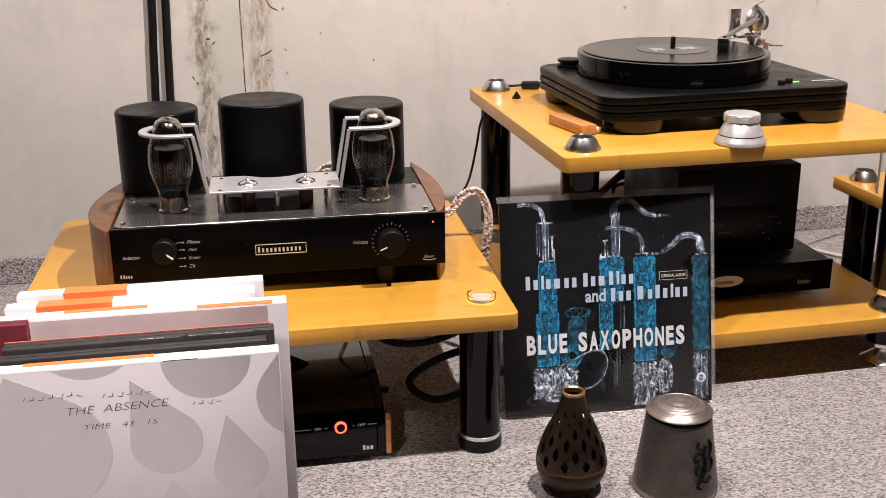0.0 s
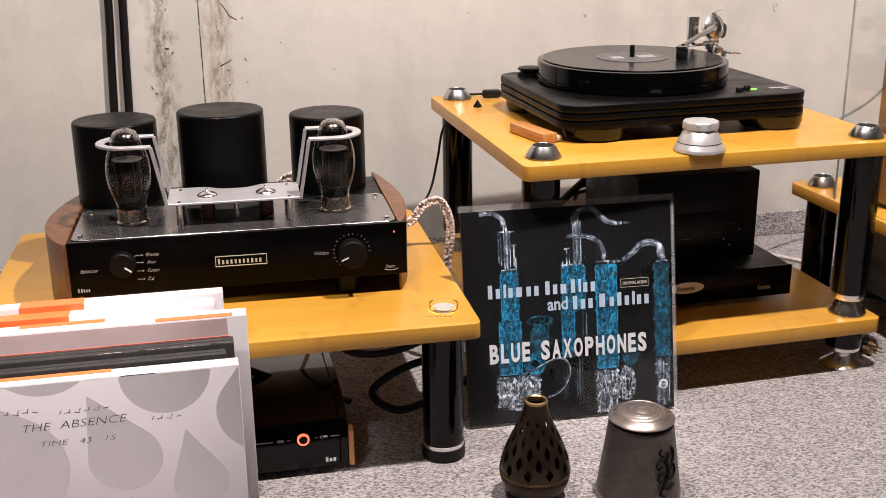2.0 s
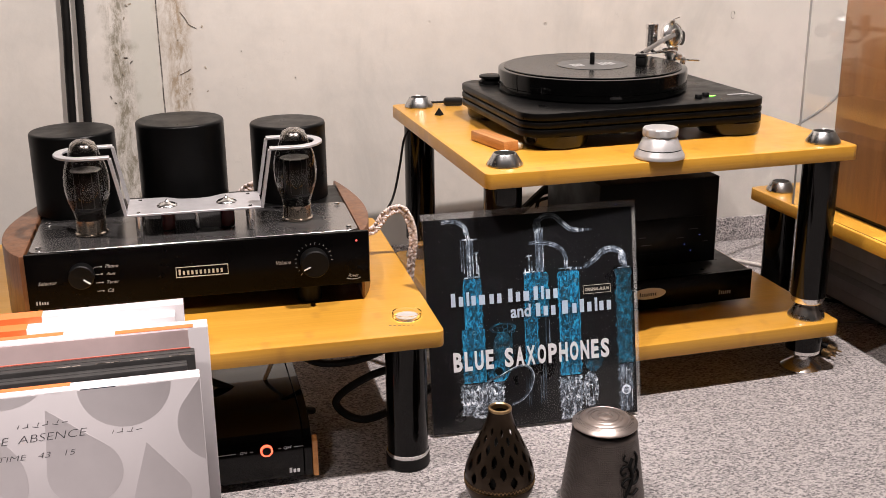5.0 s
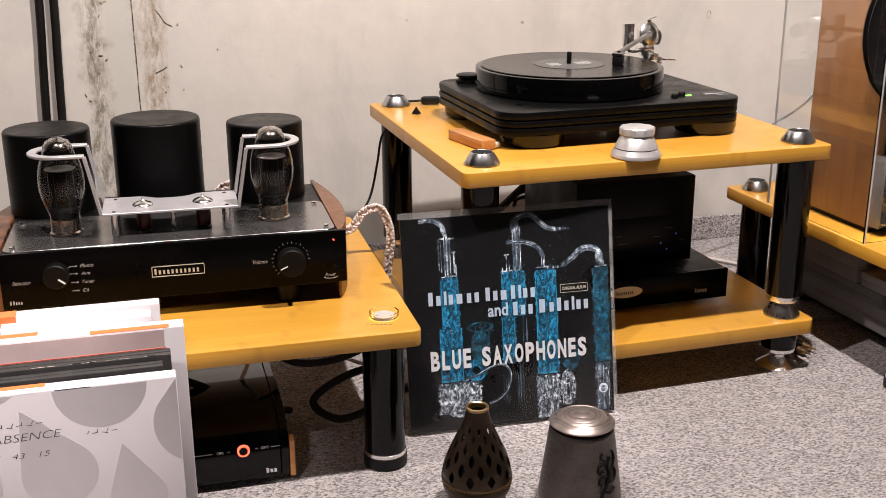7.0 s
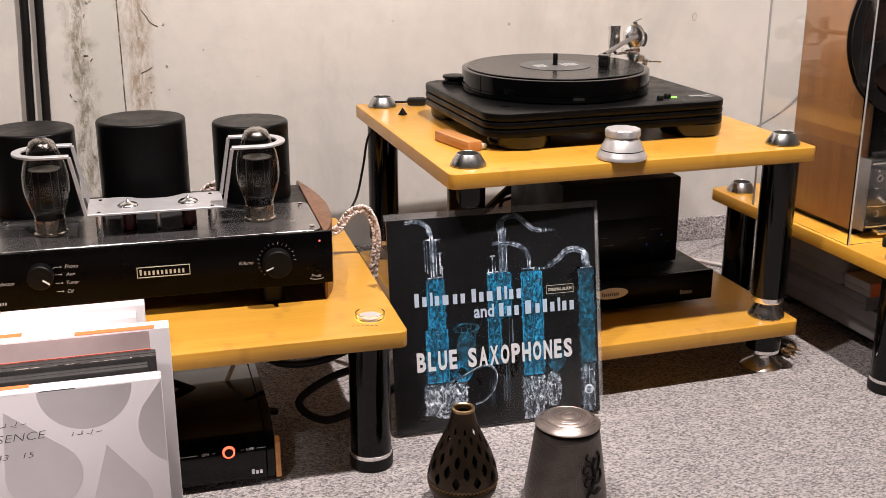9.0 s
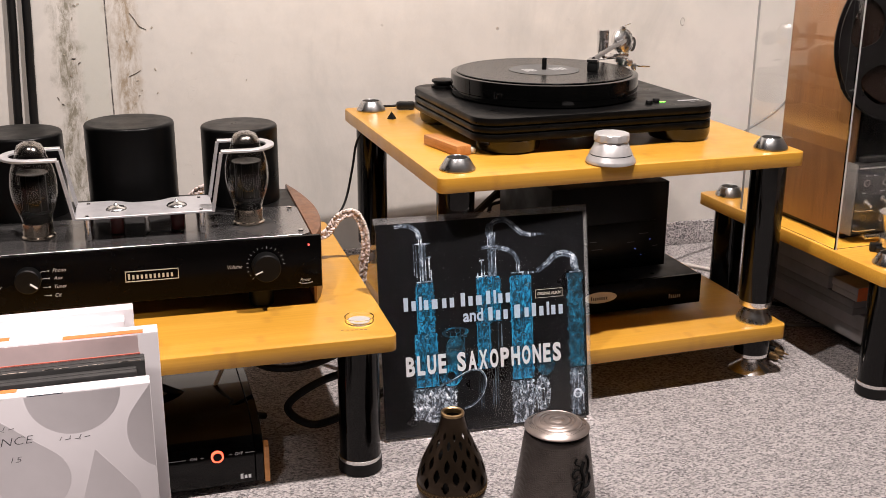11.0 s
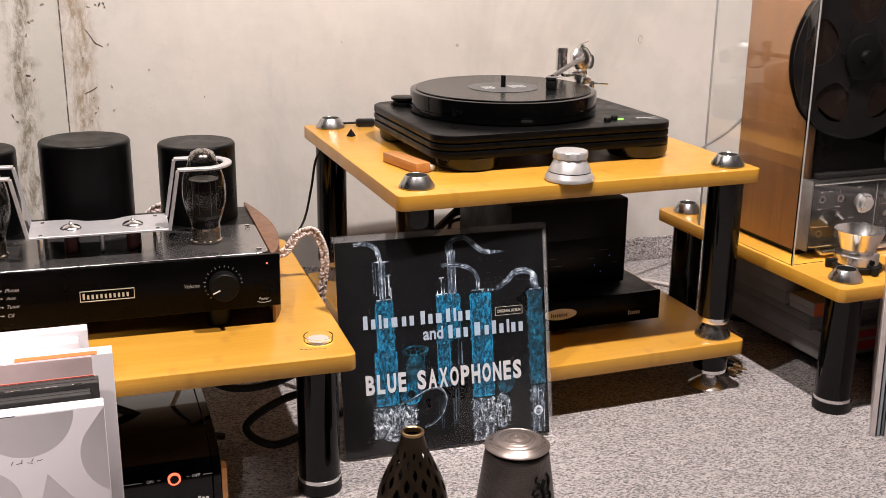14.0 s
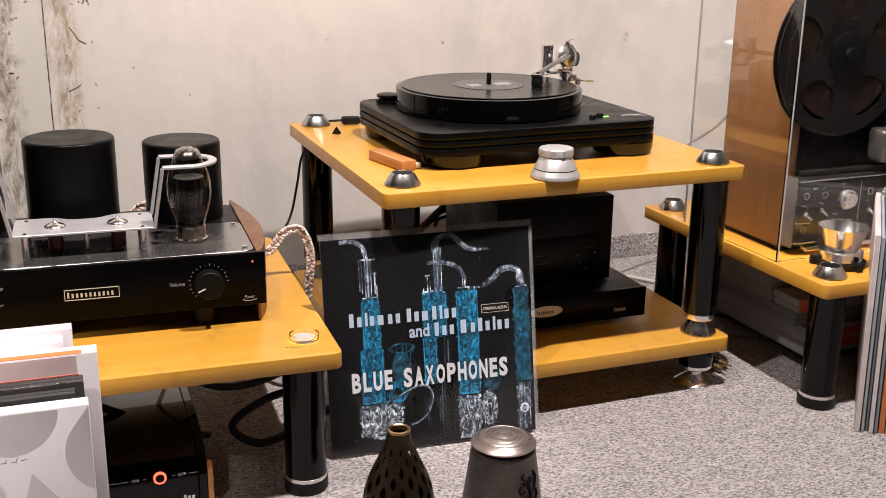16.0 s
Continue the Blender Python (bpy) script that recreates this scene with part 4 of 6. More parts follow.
def record_sleeve():
    ob = thing("record_sleeve", pose(0.031, 1.440, 0.0015, -11.0, 0, 10.9), "black record sleeve with blue saxophones, leaning on a rack", "record sleeve")
    part("card", box(0.002, 0.3215, 0, 0.0042, 0.0035, 0.3205, 0.0006, 1), SLEEVE_BLACK, ob)
    film = part("plastic_cover", join(box(-0.001, 0.3270, -0.0016, -0.0014, 0, 0.3295), box(-0.001, 0.3270, 0.0046, 0.0049, 0, 0.3295)), FILM, ob, "thin clear plastic cover")
    film.visible_shadow = False
    flap = part("cover_flap", join(box(-0.001, 0.3270, 0.0008, 0.0012, 0.3208, 0.3298), box(0.3218, 0.3272, 0.0008, 0.0012, 0.002, 0.3206)), FLAP, ob, "creased empty edge of the plastic cover")
    flap.visible_shadow = False

    def art(bm, mat, lift, label=""):
        part("print", moved(bm, Matrix.Translation((0, -0.00011 * lift - 0.0001, 0))), mat, ob, label, 0)

    def body(x0, x1, z0, z1, mat, lift, wob, seed, label=""):
        """An upright instrument body with a ragged outline."""
        q, last, rr = bmesh.new(), None, random.Random(seed)
        for i in range(33):
            z = z0 + (z1 - z0) * i / 32
            pair = (q.verts.new((x0 + rr.uniform(-wob, wob), 0, z)), q.verts.new((x1 + rr.uniform(-wob, wob), 0, z)))
            if last:
                q.faces.new((last[0], pair[0], pair[1], last[1]))
            last = pair
        art(q, mat, lift, label)

    def works(x0, x1, z0, z1, count, mats, seed, lift):
        """Keys, pads, rods and posts along a body."""
        rr = random.Random(seed)
        rings, dots, rods = bmesh.new(), bmesh.new(), bmesh.new()
        for k in range(count):
            z = z0 + (z1 - z0) * (k + 0.5) / count
            x = rr.choice((x0 + 0.25 * (x1 - x0), x0 + 0.55 * (x1 - x0), x1 - 0.1 * (x1 - x0)))
            rings = join(rings, ring_print(x, z, rr.uniform(0.0028, 0.0048), rr.uniform(0.55, 0.75), 1.0, rr.uniform(0.7, 1.1)))
            dots = join(dots, ring_print(rr.uniform(x0, x1), z + rr.uniform(-0.003, 0.003), rr.uniform(0.0008, 0.0018), 0.0))
            u = rr.uniform(x0 - 0.003, x1 - 0.004)
            dots = join(dots, flat_strip([(u, z), (u + rr.uniform(0.004, 0.009), z + rr.uniform(-0.003, 0.003))], rr.uniform(0.0007, 0.0014), 3))
        for k in range(4):
            u = x0 + (x1 - x0) * (k + rr.uniform(0.1, 0.9)) / 4
            a = rr.uniform(0, 0.35)
            rods = join(rods, flat_strip([(u, z0 + (z1 - z0) * a), (u + rr.uniform(-0.0012, 0.0012), z1 - (z1 - z0) * rr.uniform(0, 0.3))], rr.uniform(0.0008, 0.0016), 3))
        art(rods, mats[0], lift)
        art(rings, mats[1], lift + 0.4)
        art(dots, mats[2], lift + 0.8)

    BRIGHT, DIM = (BLUE_WISP, WISP_PRINT, BLUE_LIGHT), (BLUE_WISP, BLUE_WISP, WISP_PRINT)
    SILVERY = (SHINE_PRINT, NECK_PRINT, SHINE_PRINT)
    # blue bodies
    for k, (x0, x1, z0, z1, mats) in enumerate(((0.057, 0.0835, 0.155, 0.2305, BRIGHT), (0.052, 0.0860, 0.076, 0.156, BRIGHT), (0.1495, 0.186, 0.165, 0.2325, BRIGHT), (0.1475, 0.168, 0.095, 0.166, BRIGHT), (0.2015, 0.235, 0.073, 0.2310, BRIGHT), (0.2925, 0.317, 0.083, 0.2275, DIM))):
        body(x0, x1, z0, z1, BLUE_PRINT if mats == BRIGHT else BLUE_WISP, 1, 0.0024, k, "blue saxophone body print")
        works(x0, x1, z0, z1, max(5, int((z1 - z0) / 0.010)), mats, 20 + k, 2)
        for u in (x0 + 0.0008, x1 - 0.0008):
            art(flat_strip([(u, z0 + 0.002), (u, z1 - 0.002)], 0.0012, 4), BLUE_LIGHT if mats == BRIGHT else WISP_PRINT, 2.2)
    # silver feet
    for k, (x0, x1, z0, z1) in enumerate(((0.047, 0.112, 0.028, 0.074), (0.1995, 0.234, 0.006, 0.071), (0.2935, 0.315, 0.008, 0.081))):
        body(x0, x1, z0, z1, STEEL_PRINT if k < 2 else NECK_PRINT, 1, 0.0028, 40 + k, "silver saxophone foot print")
        works(x0, x1, z0, z1, 9 if k < 2 else 4, SILVERY, 50 + k, 2.2)
    # upper joints in silver: tube with bright edges, rods and posts beside it
    for x0, x1, z0, z1 in ((0.0640, 0.0745, 0.231, 0.290), (0.1685, 0.1815, 0.233, 0.298)):
        body(x0, x1, z0, z1, NECK_PRINT, 1, 0.0006, int(x0 * 1e4), "silver saxophone joint print")
        for u, w in ((x0 + 0.001, 0.0012), (x0 + 0.45 * (x1 - x0), 0.0022), (x1 - 0.001, 0.0010)):
            art(flat_strip([(u, z0), (u, z1)], w, 4), SHINE_PRINT, 2)
    for x, z0, z1, w in ((0.0565, 0.243, 0.288, 0.0016), (0.0600, 0.240, 0.286, 0.0014), (0.0790, 0.238, 0.270, 0.0022), (0.0815, 0.231, 0.250, 0.0018), (0.1585, 0.232, 0.258, 0.0018), (0.1625, 0.232, 0.250, 0.0016), (0.1520, 0.230, 0.240, 0.0020)):
        art(flat_strip([(x, z0), (x, z1)], w, 4), SHINE_PRINT, 2)
    for x, z, w in ((0.060, 0.2885, 0.010), (0.0760, 0.288, 0.010), (0.059, 0.262, 0.008), (0.078, 0.268, 0.009), (0.071, 0.2325, 0.024), (0.159, 0.2575, 0.008), (0.158, 0.2335, 0.018), (0.174, 0.2335, 0.015), (0.172, 0.2770, 0.026), (0.2145, 0.2350, 0.022), (0.306, 0.2290, 0.020)):
        art(flat_strip([(x - w / 2, z), (x + w / 2, z + 0.0008)], 0.0020, 3), SHINE_PRINT, 3)
    # necks and mouthpieces
    for pts, w in (([(0.029, 0.3165), (0.0466, 0.3165), (0.0583, 0.3115), (0.0651, 0.3030), (0.0675, 0.2890)], 0.0056),
                   ([(0.1735, 0.290), (0.1720, 0.3030), (0.1817, 0.3140), (0.1978, 0.3145), (0.2097, 0.3055), (0.2217, 0.2945), (0.2338, 0.2912)], 0.0070),
                   ([(0.1587, 0.2767), (0.1849, 0.2752), (0.2050, 0.2674), (0.2149, 0.2530), (0.2146, 0.2352)], 0.0058),
                   ([(0.2452, 0.2353), (0.2618, 0.2462), (0.2743, 0.2566), (0.2908, 0.2584), (0.3051, 0.2496), (0.3078, 0.2295)], 0.0080)):
        art(flat_strip(pts, w, 8, lambda t: 0.75 + 0.5 * math.sin(math.pi * t)), NECK_PRINT, 3.4, "silver saxophone neck print")
        for side, k in ((-0.40, 0.14), (0.10, 0.26), (0.44, 0.10)):
            off = []
            for i, (px, pz) in enumerate(pts):
                qx, qz = pts[min(i + 1, len(pts) - 1)]
                ox, oz = pts[max(i - 1, 0)]
                ln = math.hypot(qx - ox, qz - oz)
                off.append((px - (qz - oz) / ln * w * side, pz + (qx - ox) / ln * w * side))
            art(flat_strip(off, w * k), SHINE_PRINT, 4)
    for x0, x1, z in ((0.2338, 0.2583, 0.2905), (0.2207, 0.2452, 0.2340)):
        for k in range(6):
            u = x0 + (x1 - x0) * k / 6
            art(flat_strip([(u, z), (u + 0.0030, z)], 0.0052 - 0.0005 * k, 2), NECK_PRINT if k % 2 else SHINE_PRINT, 4.5)
    for px, pz, rx, rz in ((0.1722, 0.3010, 0.0062, 0.0120), (0.3035, 0.2440, 0.0055, 0.0120), (0.0640, 0.3020, 0.0032, 0.0070)):
        art(ring_print(px, pz, 1.0, 0.0, rx, rz, 24), SHINE_PRINT, 5)
    # bells
    for cx, cz, rx, rz, mat, inner in ((0.1140, 0.1540, 0.0205, 0.0080, BLUE_WISP, 0.72), (0.1130, 0.1250, 0.0150, 0.0240, BLUE_WISP, 0.0), (0.1050, 0.0900, 0.0170, 0.0170, BLUE_PRINT, 0.35), (0.2560, 0.1140, 0.0170, 0.0060, BLUE_WISP, 0.7), (0.2530, 0.0950, 0.0140, 0.0210, BLUE_WISP, 0.0), (0.2480, 0.0480, 0.0125, 0.0280, STEEL_PRINT, 0.45)):
        art(ring_print(cx, cz, 1.0, inner, rx, rz, 36), mat, 0.5)
    works(0.100, 0.132, 0.105, 0.160, 7, DIM, 71, 1.6)
    works(0.240, 0.268, 0.080, 0.118, 5, DIM, 72, 1.6)
    works(0.238, 0.258, 0.022, 0.072, 7, SILVERY, 73, 2.2)
    art(flat_strip([(0.0750, 0.0600), (0.0850, 0.0740), (0.1077, 0.0830), (0.1320, 0.0935), (0.1490, 0.0935), (0.1580, 0.0780), (0.1520, 0.0570), (0.1380, 0.0430), (0.1229, 0.0376)], 0.0036), NECK_PRINT, 5)
    art(flat_strip([(0.0760, 0.0600), (0.0860, 0.0750), (0.1080, 0.0840), (0.1320, 0.0945), (0.1500, 0.0945), (0.1590, 0.0780), (0.1530, 0.0565), (0.1390, 0.0423), (0.1235, 0.0370)], 0.0010), SHINE_PRINT, 6)
    art(flat_strip([(0.062, 0.030), (0.072, 0.024), (0.086, 0.026), (0.094, 0.038), (0.090, 0.054), (0.078, 0.062)], 0.0055), STEEL_PRINT, 5)
    for x, z0, z1 in ((0.1500, 0.030, 0.074), (0.1535, 0.034, 0.080), (0.1465, 0.040, 0.078), (0.1690, 0.034, 0.076), (0.1730, 0.038, 0.095), (0.1770, 0.032, 0.110), (0.1800, 0.120, 0.165), (0.1850, 0.100, 0.160)):
        art(flat_strip([(x, z0), (x + 0.001, z1)], 0.0024, 4, lambda t: 0.4 + 0.6 * math.sin(math.pi * t)), WISP_PRINT, 1)
    art(ring_print(0.3045, 0.0415, 0.0075, 0.55), KEY_PRINT, 6)
    art(ring_print(0.3045, 0.0400, 0.0045, 0.0), SHINE_PRINT, 6.2)
    y = -0.0019
    part("title", condensed("BLUE SAXOPHONES", 0.0292, (0.0365, y, 0.0950), 0.0169, 0.80), WHITE_INK, ob, "white printed title")

    def word_bars(words, x, z, step, tall):
        """One slim bar a letter; each word is a string of H (tall), x (low) and W, m (wide)."""
        for w in words:
            for ch in w:
                wide = step * (1.35 if ch in "Wm" else 0.62 if ch == "I" else 1.0)
                h = tall if ch in "HWI" else tall * 0.72
                part("name_bar", box(x, x + wide * 0.56, y - 0.0002, y, z, z + h), PALE_INK, ob)
                x += wide
            x += step * 0.45

    word_bars(("HxIxmxx", "HxmHIxx"), 0.0375, 0.1920, 0.01165, 0.0200)
    word_bars(("Hxx", "WxHxIxx"), 0.1655, 0.1672, 0.01180, 0.0200)
    part("title", letters("and", 0.0310, 0.0195, (0.1265, y, 0.1678), bold=0.025), PALE_INK, ob, "pale blue printed word")
    x0, x1, z0, z1 = 0.2400, 0.2835, 0.1940, 0.2070
    part("sticker", join(box(x0, x1, y - 0.0002, y, z0, z0 + 0.0006), box(x0, x1, y - 0.0002, y, z1 - 0.0006, z1), box(x0, x0 + 0.0006, y - 0.0002, y, z0 + 0.0006, z1 - 0.0006), box(x1 - 0.0006, x1, y - 0.0002, y, z0 + 0.0006, z1 - 0.0006)), GOLD_INK, ob, "thin outlined frame")
    part("sticker_text", letters("ORIGINAL ALBUM", x1 - x0 - 0.006, 0.0048, (x0 + 0.003, y - 0.0001, z0 + 0.0040), bold=0.02), GOLD_INK, ob)
    return ob


BLUE_LIGHT = photo_print("light_blue_photo_print", ((0.008, 0.06, 0.11), (0.012, 0.15, 0.28), (0.03, 0.27, 0.45), (0.16, 0.48, 0.64)), 150, 0.6)
FILM = clear("clear_film", (1, 1, 1), 0.03, 1.28)
FLAP = plain("creased_clear_plastic", (0.55, 0.55, 0.55), 0.25, vary=0.25, scale=18, bump=0.05, Alpha=0.14)
record_sleeve()


# ---- little power box under the low rack ----
kb = thing("mains_conditioner", pose(-0.3805, 1.2718, 0.0, 0, 0, 12.5), "glossy black mains box with wooden trim and glowing red ring", "mains box")
prof = [(0, 0.012), (0.0, 0.066), (0.005, 0.073), (0.024, 0.086), (0.044, 0.093), (0.070, 0.096), (0.22, 0.096), (0.23, 0.090), (0.23, 0.012)]


def side_profile(pr, x0, x1, grow=0.0):
    """A box whose side view (y, z) is pr, from x0 to x1."""
    bm = slab([(a, b) for a, b in pr], 0, x1 - x0, 0.0008, 1)
    return moved(bm, Matrix(((0, 0, 1, x0), (1, 0, 0, 0), (0, 1, 0, 0), (0, 0, 0, 1))))


part("case", side_profile(prof, 0.0, 0.240), GLOSS, kb, "glossy black lacquered case with a sloping front")
part("side_panel", side_profile([(y, z) for y, z in prof], 0.2405, 0.2515), GLOSS, kb)
part("side_panel", side_profile([(y, z) for y, z in prof], -0.0115, -0.0005), GLOSS, kb)
part("wood_trim", side_profile([(-0.002, 0.010), (-0.003, 0.062), (0.006, 0.068), (0.012, 0.058), (0.012, 0.010)], 0.2520, 0.2590), ORANGE_WOOD, kb, "orange wooden side trim")
for x in (0.03, 0.215):
    part("foot", lathe_at([(0.012, 0.0), (0.012, 0.0118)], x, 0.03, 20), SILVER, kb, "silver foot")
for x in (0.03, 0.215):
    part("foot", lathe_at([(0.012, 0.0), (0.012, 0.0118)], x, 0.20, 20), RUBBER, kb)
rx, rzz = 0.1905, 0.0565
part("switch", moved(lathe([(0.0058, 0), (0.0058, 0.004), (0.005, 0.0045), (0, 0.0045)], 28), Matrix.Translation((rx, -0.0003, rzz)) @ Matrix.Rotation(radians(90), 4, "X")), SATIN, kb, "round push switch")
part("lamp_ring", moved(lathe([(0.0062, 0), (0.0062, 0.0035), (0.0082, 0.0035), (0.0082, 0)], 36, False), Matrix.Translation((rx, -0.0003, rzz)) @ Matrix.Rotation(radians(90), 4, "X")), RED_GLOW, kb, "glowing red ring")
for x0, x1 in ((0.060, 0.150), (0.169, 0.173), (0.206, 0.210), (0.2275, 0.2395)):
    part("print", box(x0, x1, -0.0006, -0.0002, rzz - 0.0004, rzz + 0.0004), GREY_INK, kb)
part("print", letters("ON", 0.0085, 0.0042, (0.1555, -0.0004, rzz - 0.002)), WHITE_INK, kb)
part("print", letters("OFF", 0.0105, 0.0042, (0.2135, -0.0004, rzz - 0.002)), WHITE_INK, kb)
part("badge", bars((3,), 0.0070, (0.2195, -0.0004, 0.0185), 0.2, thin=0.75, fill=0.7), WHITE_INK, kb, "small white maker's bars")


# ---- boxes of tapes in front ----
def tape_box(corner, yaw, w, t, h, mat, label, lean=0.0, edge=None):
    """A flat card box standing on end; corner is its lower front right corner."""
    ob = thing("tape_box", Matrix.Translation(corner) @ pose(0, 0, 0, lean, 0, yaw), label, "tape box", "tape boxes on end")
    part("tray", box(-w, 0, 0, t * 0.48, 0.0005, h, 0.0012), mat, ob)
    part("lid", box(-w, 0, t * 0.52, t, 0.0005, h, 0.0012), mat, ob)
    part("lining", box(-w + 0.002, -0.002, t * 0.46, t * 0.54, 0.002, h - 0.003), CARD_DARK, ob, "dark gap of the opening")
    return ob


YB = 12.0
PEN = plain("grey_pen", (0.07, 0.068, 0.08), 0.6, vary=0.3, scale=200, bump=0)
f1 = tape_box((-0.2195, 1.050, 0), YB, 0.315, 0.020, 0.2846, CARD, "white tape box with grey drop print, standing on the floor")
DROP = plain("grey_drop_print", (0.685, 0.650, 0.675), 0.5, vary=0.03, scale=30, bump=0.01)
for k, (cx, cz, rr, ax, az) in enumerate(((-0.197, 0.329, 0.059, -0.20, 0.40), (-0.0765, 0.2838, 0.0465, -0.07, 0.36), (0.022, 0.232, 0.049, 0.02, 0.33), (-0.124, 0.190, 0.038, -0.156, 0.266), (-0.048, 0.152, 0.0295, -0.060, 0.217), (-0.247, 0.188, 0.066, -0.279, 0.280), (-0.225, 0.062, 0.050, -0.215, 0.146), (-0.115, 0.066, 0.043, -0.122, 0.145), (-0.025, 0.055, 0.034, -0.030, 0.118))):
    # a round drop drawn out to a point at (ax, az)
    far = math.hypot(ax - cx, az - cz)
    lean, half = math.atan2(az - cz, ax - cx), math.acos(rr / far)
    pts = [(ax, az)]
    for i in range(41):
        a = lean + half + (2 * math.pi - 2 * half) * i / 40
        pts.append((cx + rr * math.cos(a), cz + rr * math.sin(a)))
    pts = [(min(max(u, -0.3135), -0.0008), min(max(v, 0.004), 0.2832)) for u, v in pts]
    part("drop_print", upright(slab(pts, 0, 0.0002), Matrix.Translation((0, -0.0001 - 0.00003 * k, 0))), DROP, f1, "pale grey drop print", 0)
part("sticker", box(-0.262, -0.130, 0.0115, 0.0195, 0.2847, 0.2850), ORANGE, f1, "orange sticker")
part("sticker_edge", box(-0.12, -0.085, -0.0003, 0.0, 0.2830, 0.2842), DARK_INK, f1)
part("handwriting", moved(letters("THE  ABSENCE", 0.104, 0.0085, (0, 0, 0), bold=-0.018, slant=0.25), Matrix.Translation((-0.2215, -0.0006, 0.2310)) @ Matrix.Rotation(radians(-1.0), 4, "Y")), PEN, f1, "thin dark handwriting")
part("handwriting", letters("TIME   43   15", 0.075, 0.0060, (-0.206, -0.0006, 0.2128), bold=-0.018, slant=0.25), PEN, f1)
for x, z, w in ((-0.263, 0.2510, 0.060), (-0.184, 0.2480, 0.052), (-0.093, 0.2310, 0.030)):
    for i in range(int(w / 0.0048)):
        part("handwriting_bar", moved(box(0, 0.0058 if i % 2 else 0.0045, -0.0005, -0.0003, 0, 0.0006), Matrix.Translation((x + 0.0048 * i, 0, z + 0.0002 * i)) @ Matrix.Rotation(radians((-62, -8, -75, 14)[i % 4]), 4, "Y")), PEN, f1)

d1 = tape_box((-0.2370, 1.074, 0), YB + 0.4, 0.305, 0.016, 0.287, CARD_DARK, "worn black card box, standing on the floor")
d2 = tape_box((-0.2320, 1.0935, 0), YB + 0.2, 0.285, 0.020, 0.291, CARD_DARK, "worn black card box with a red edge, standing on the floor")
part("red_edge", box(-0.285, -0.004, 0.0185, 0.0202, 0.2912, 0.2922), plain("faded_red_card", (0.55, 0.13, 0.09), 0.5, vary=0.2, scale=60), d2, "faded red edge")
wear = bmesh.new()
rs = random.Random(2)
for i in range(22):
    a = rs.uniform(-0.14, -0.004)
    w = rs.uniform(0.002, 0.010)
    wear = join(wear, box(max(a - w, -0.28), a, 0.0005, rs.uniform(0.0011, 0.0022), 0.2911, 0.2914))
part("wear", wear, plain("worn_card_core", (0.36, 0.30, 0.26), 0.8, vary=0.3, scale=100), d2, "pale scuffs")
m1 = tape_box((-0.2250, 1.1400, 0), YB - 0.3, 0.28, 0.024, 0.305, CARD, "white tape box with orange stickers, standing on the floor")
part("front_film", box(-0.279, -0.022, -0.0007, -0.0002, 0.20, 0.3035), PINK, m1, "pale pink printed front")
part("sticker", box(-0.100, -0.016, 0.0005, 0.0105, 0.3051, 0.3054), ORANGE, m1, "orange sticker")
part("sticker", box(-0.245, -0.155, 0.014, 0.0235, 0.3051, 0.3054), ORANGE, m1, "orange sticker")
for k, (dx, dy, h, w, s0, s1) in enumerate(((-0.275, 1.1800, 0.2870, 0.285, -0.245, -0.165), (-0.2740, 1.2020, 0.2940, 0.285, -0.250, -0.165), (-0.2680, 1.2240, 0.3010, 0.285, -0.232, -0.160))):
    b = tape_box((dx, dy, 0), YB, w, 0.0205, h, CARD, "white tape box with an orange sticker, standing on the floor")
    part("sticker", join(box(s0, s1, 0.0002, 0.0203, h + 0.0001, h + 0.0004), box(s0, s1, -0.0004, -0.0001, h - 0.012, h + 0.0004)), ORANGE, b, "orange sticker")
mb = tape_box((-0.514, 1.108, 0), YB, 0.20, 0.018, 0.290, MAROON, "maroon card box, standing on the floor")


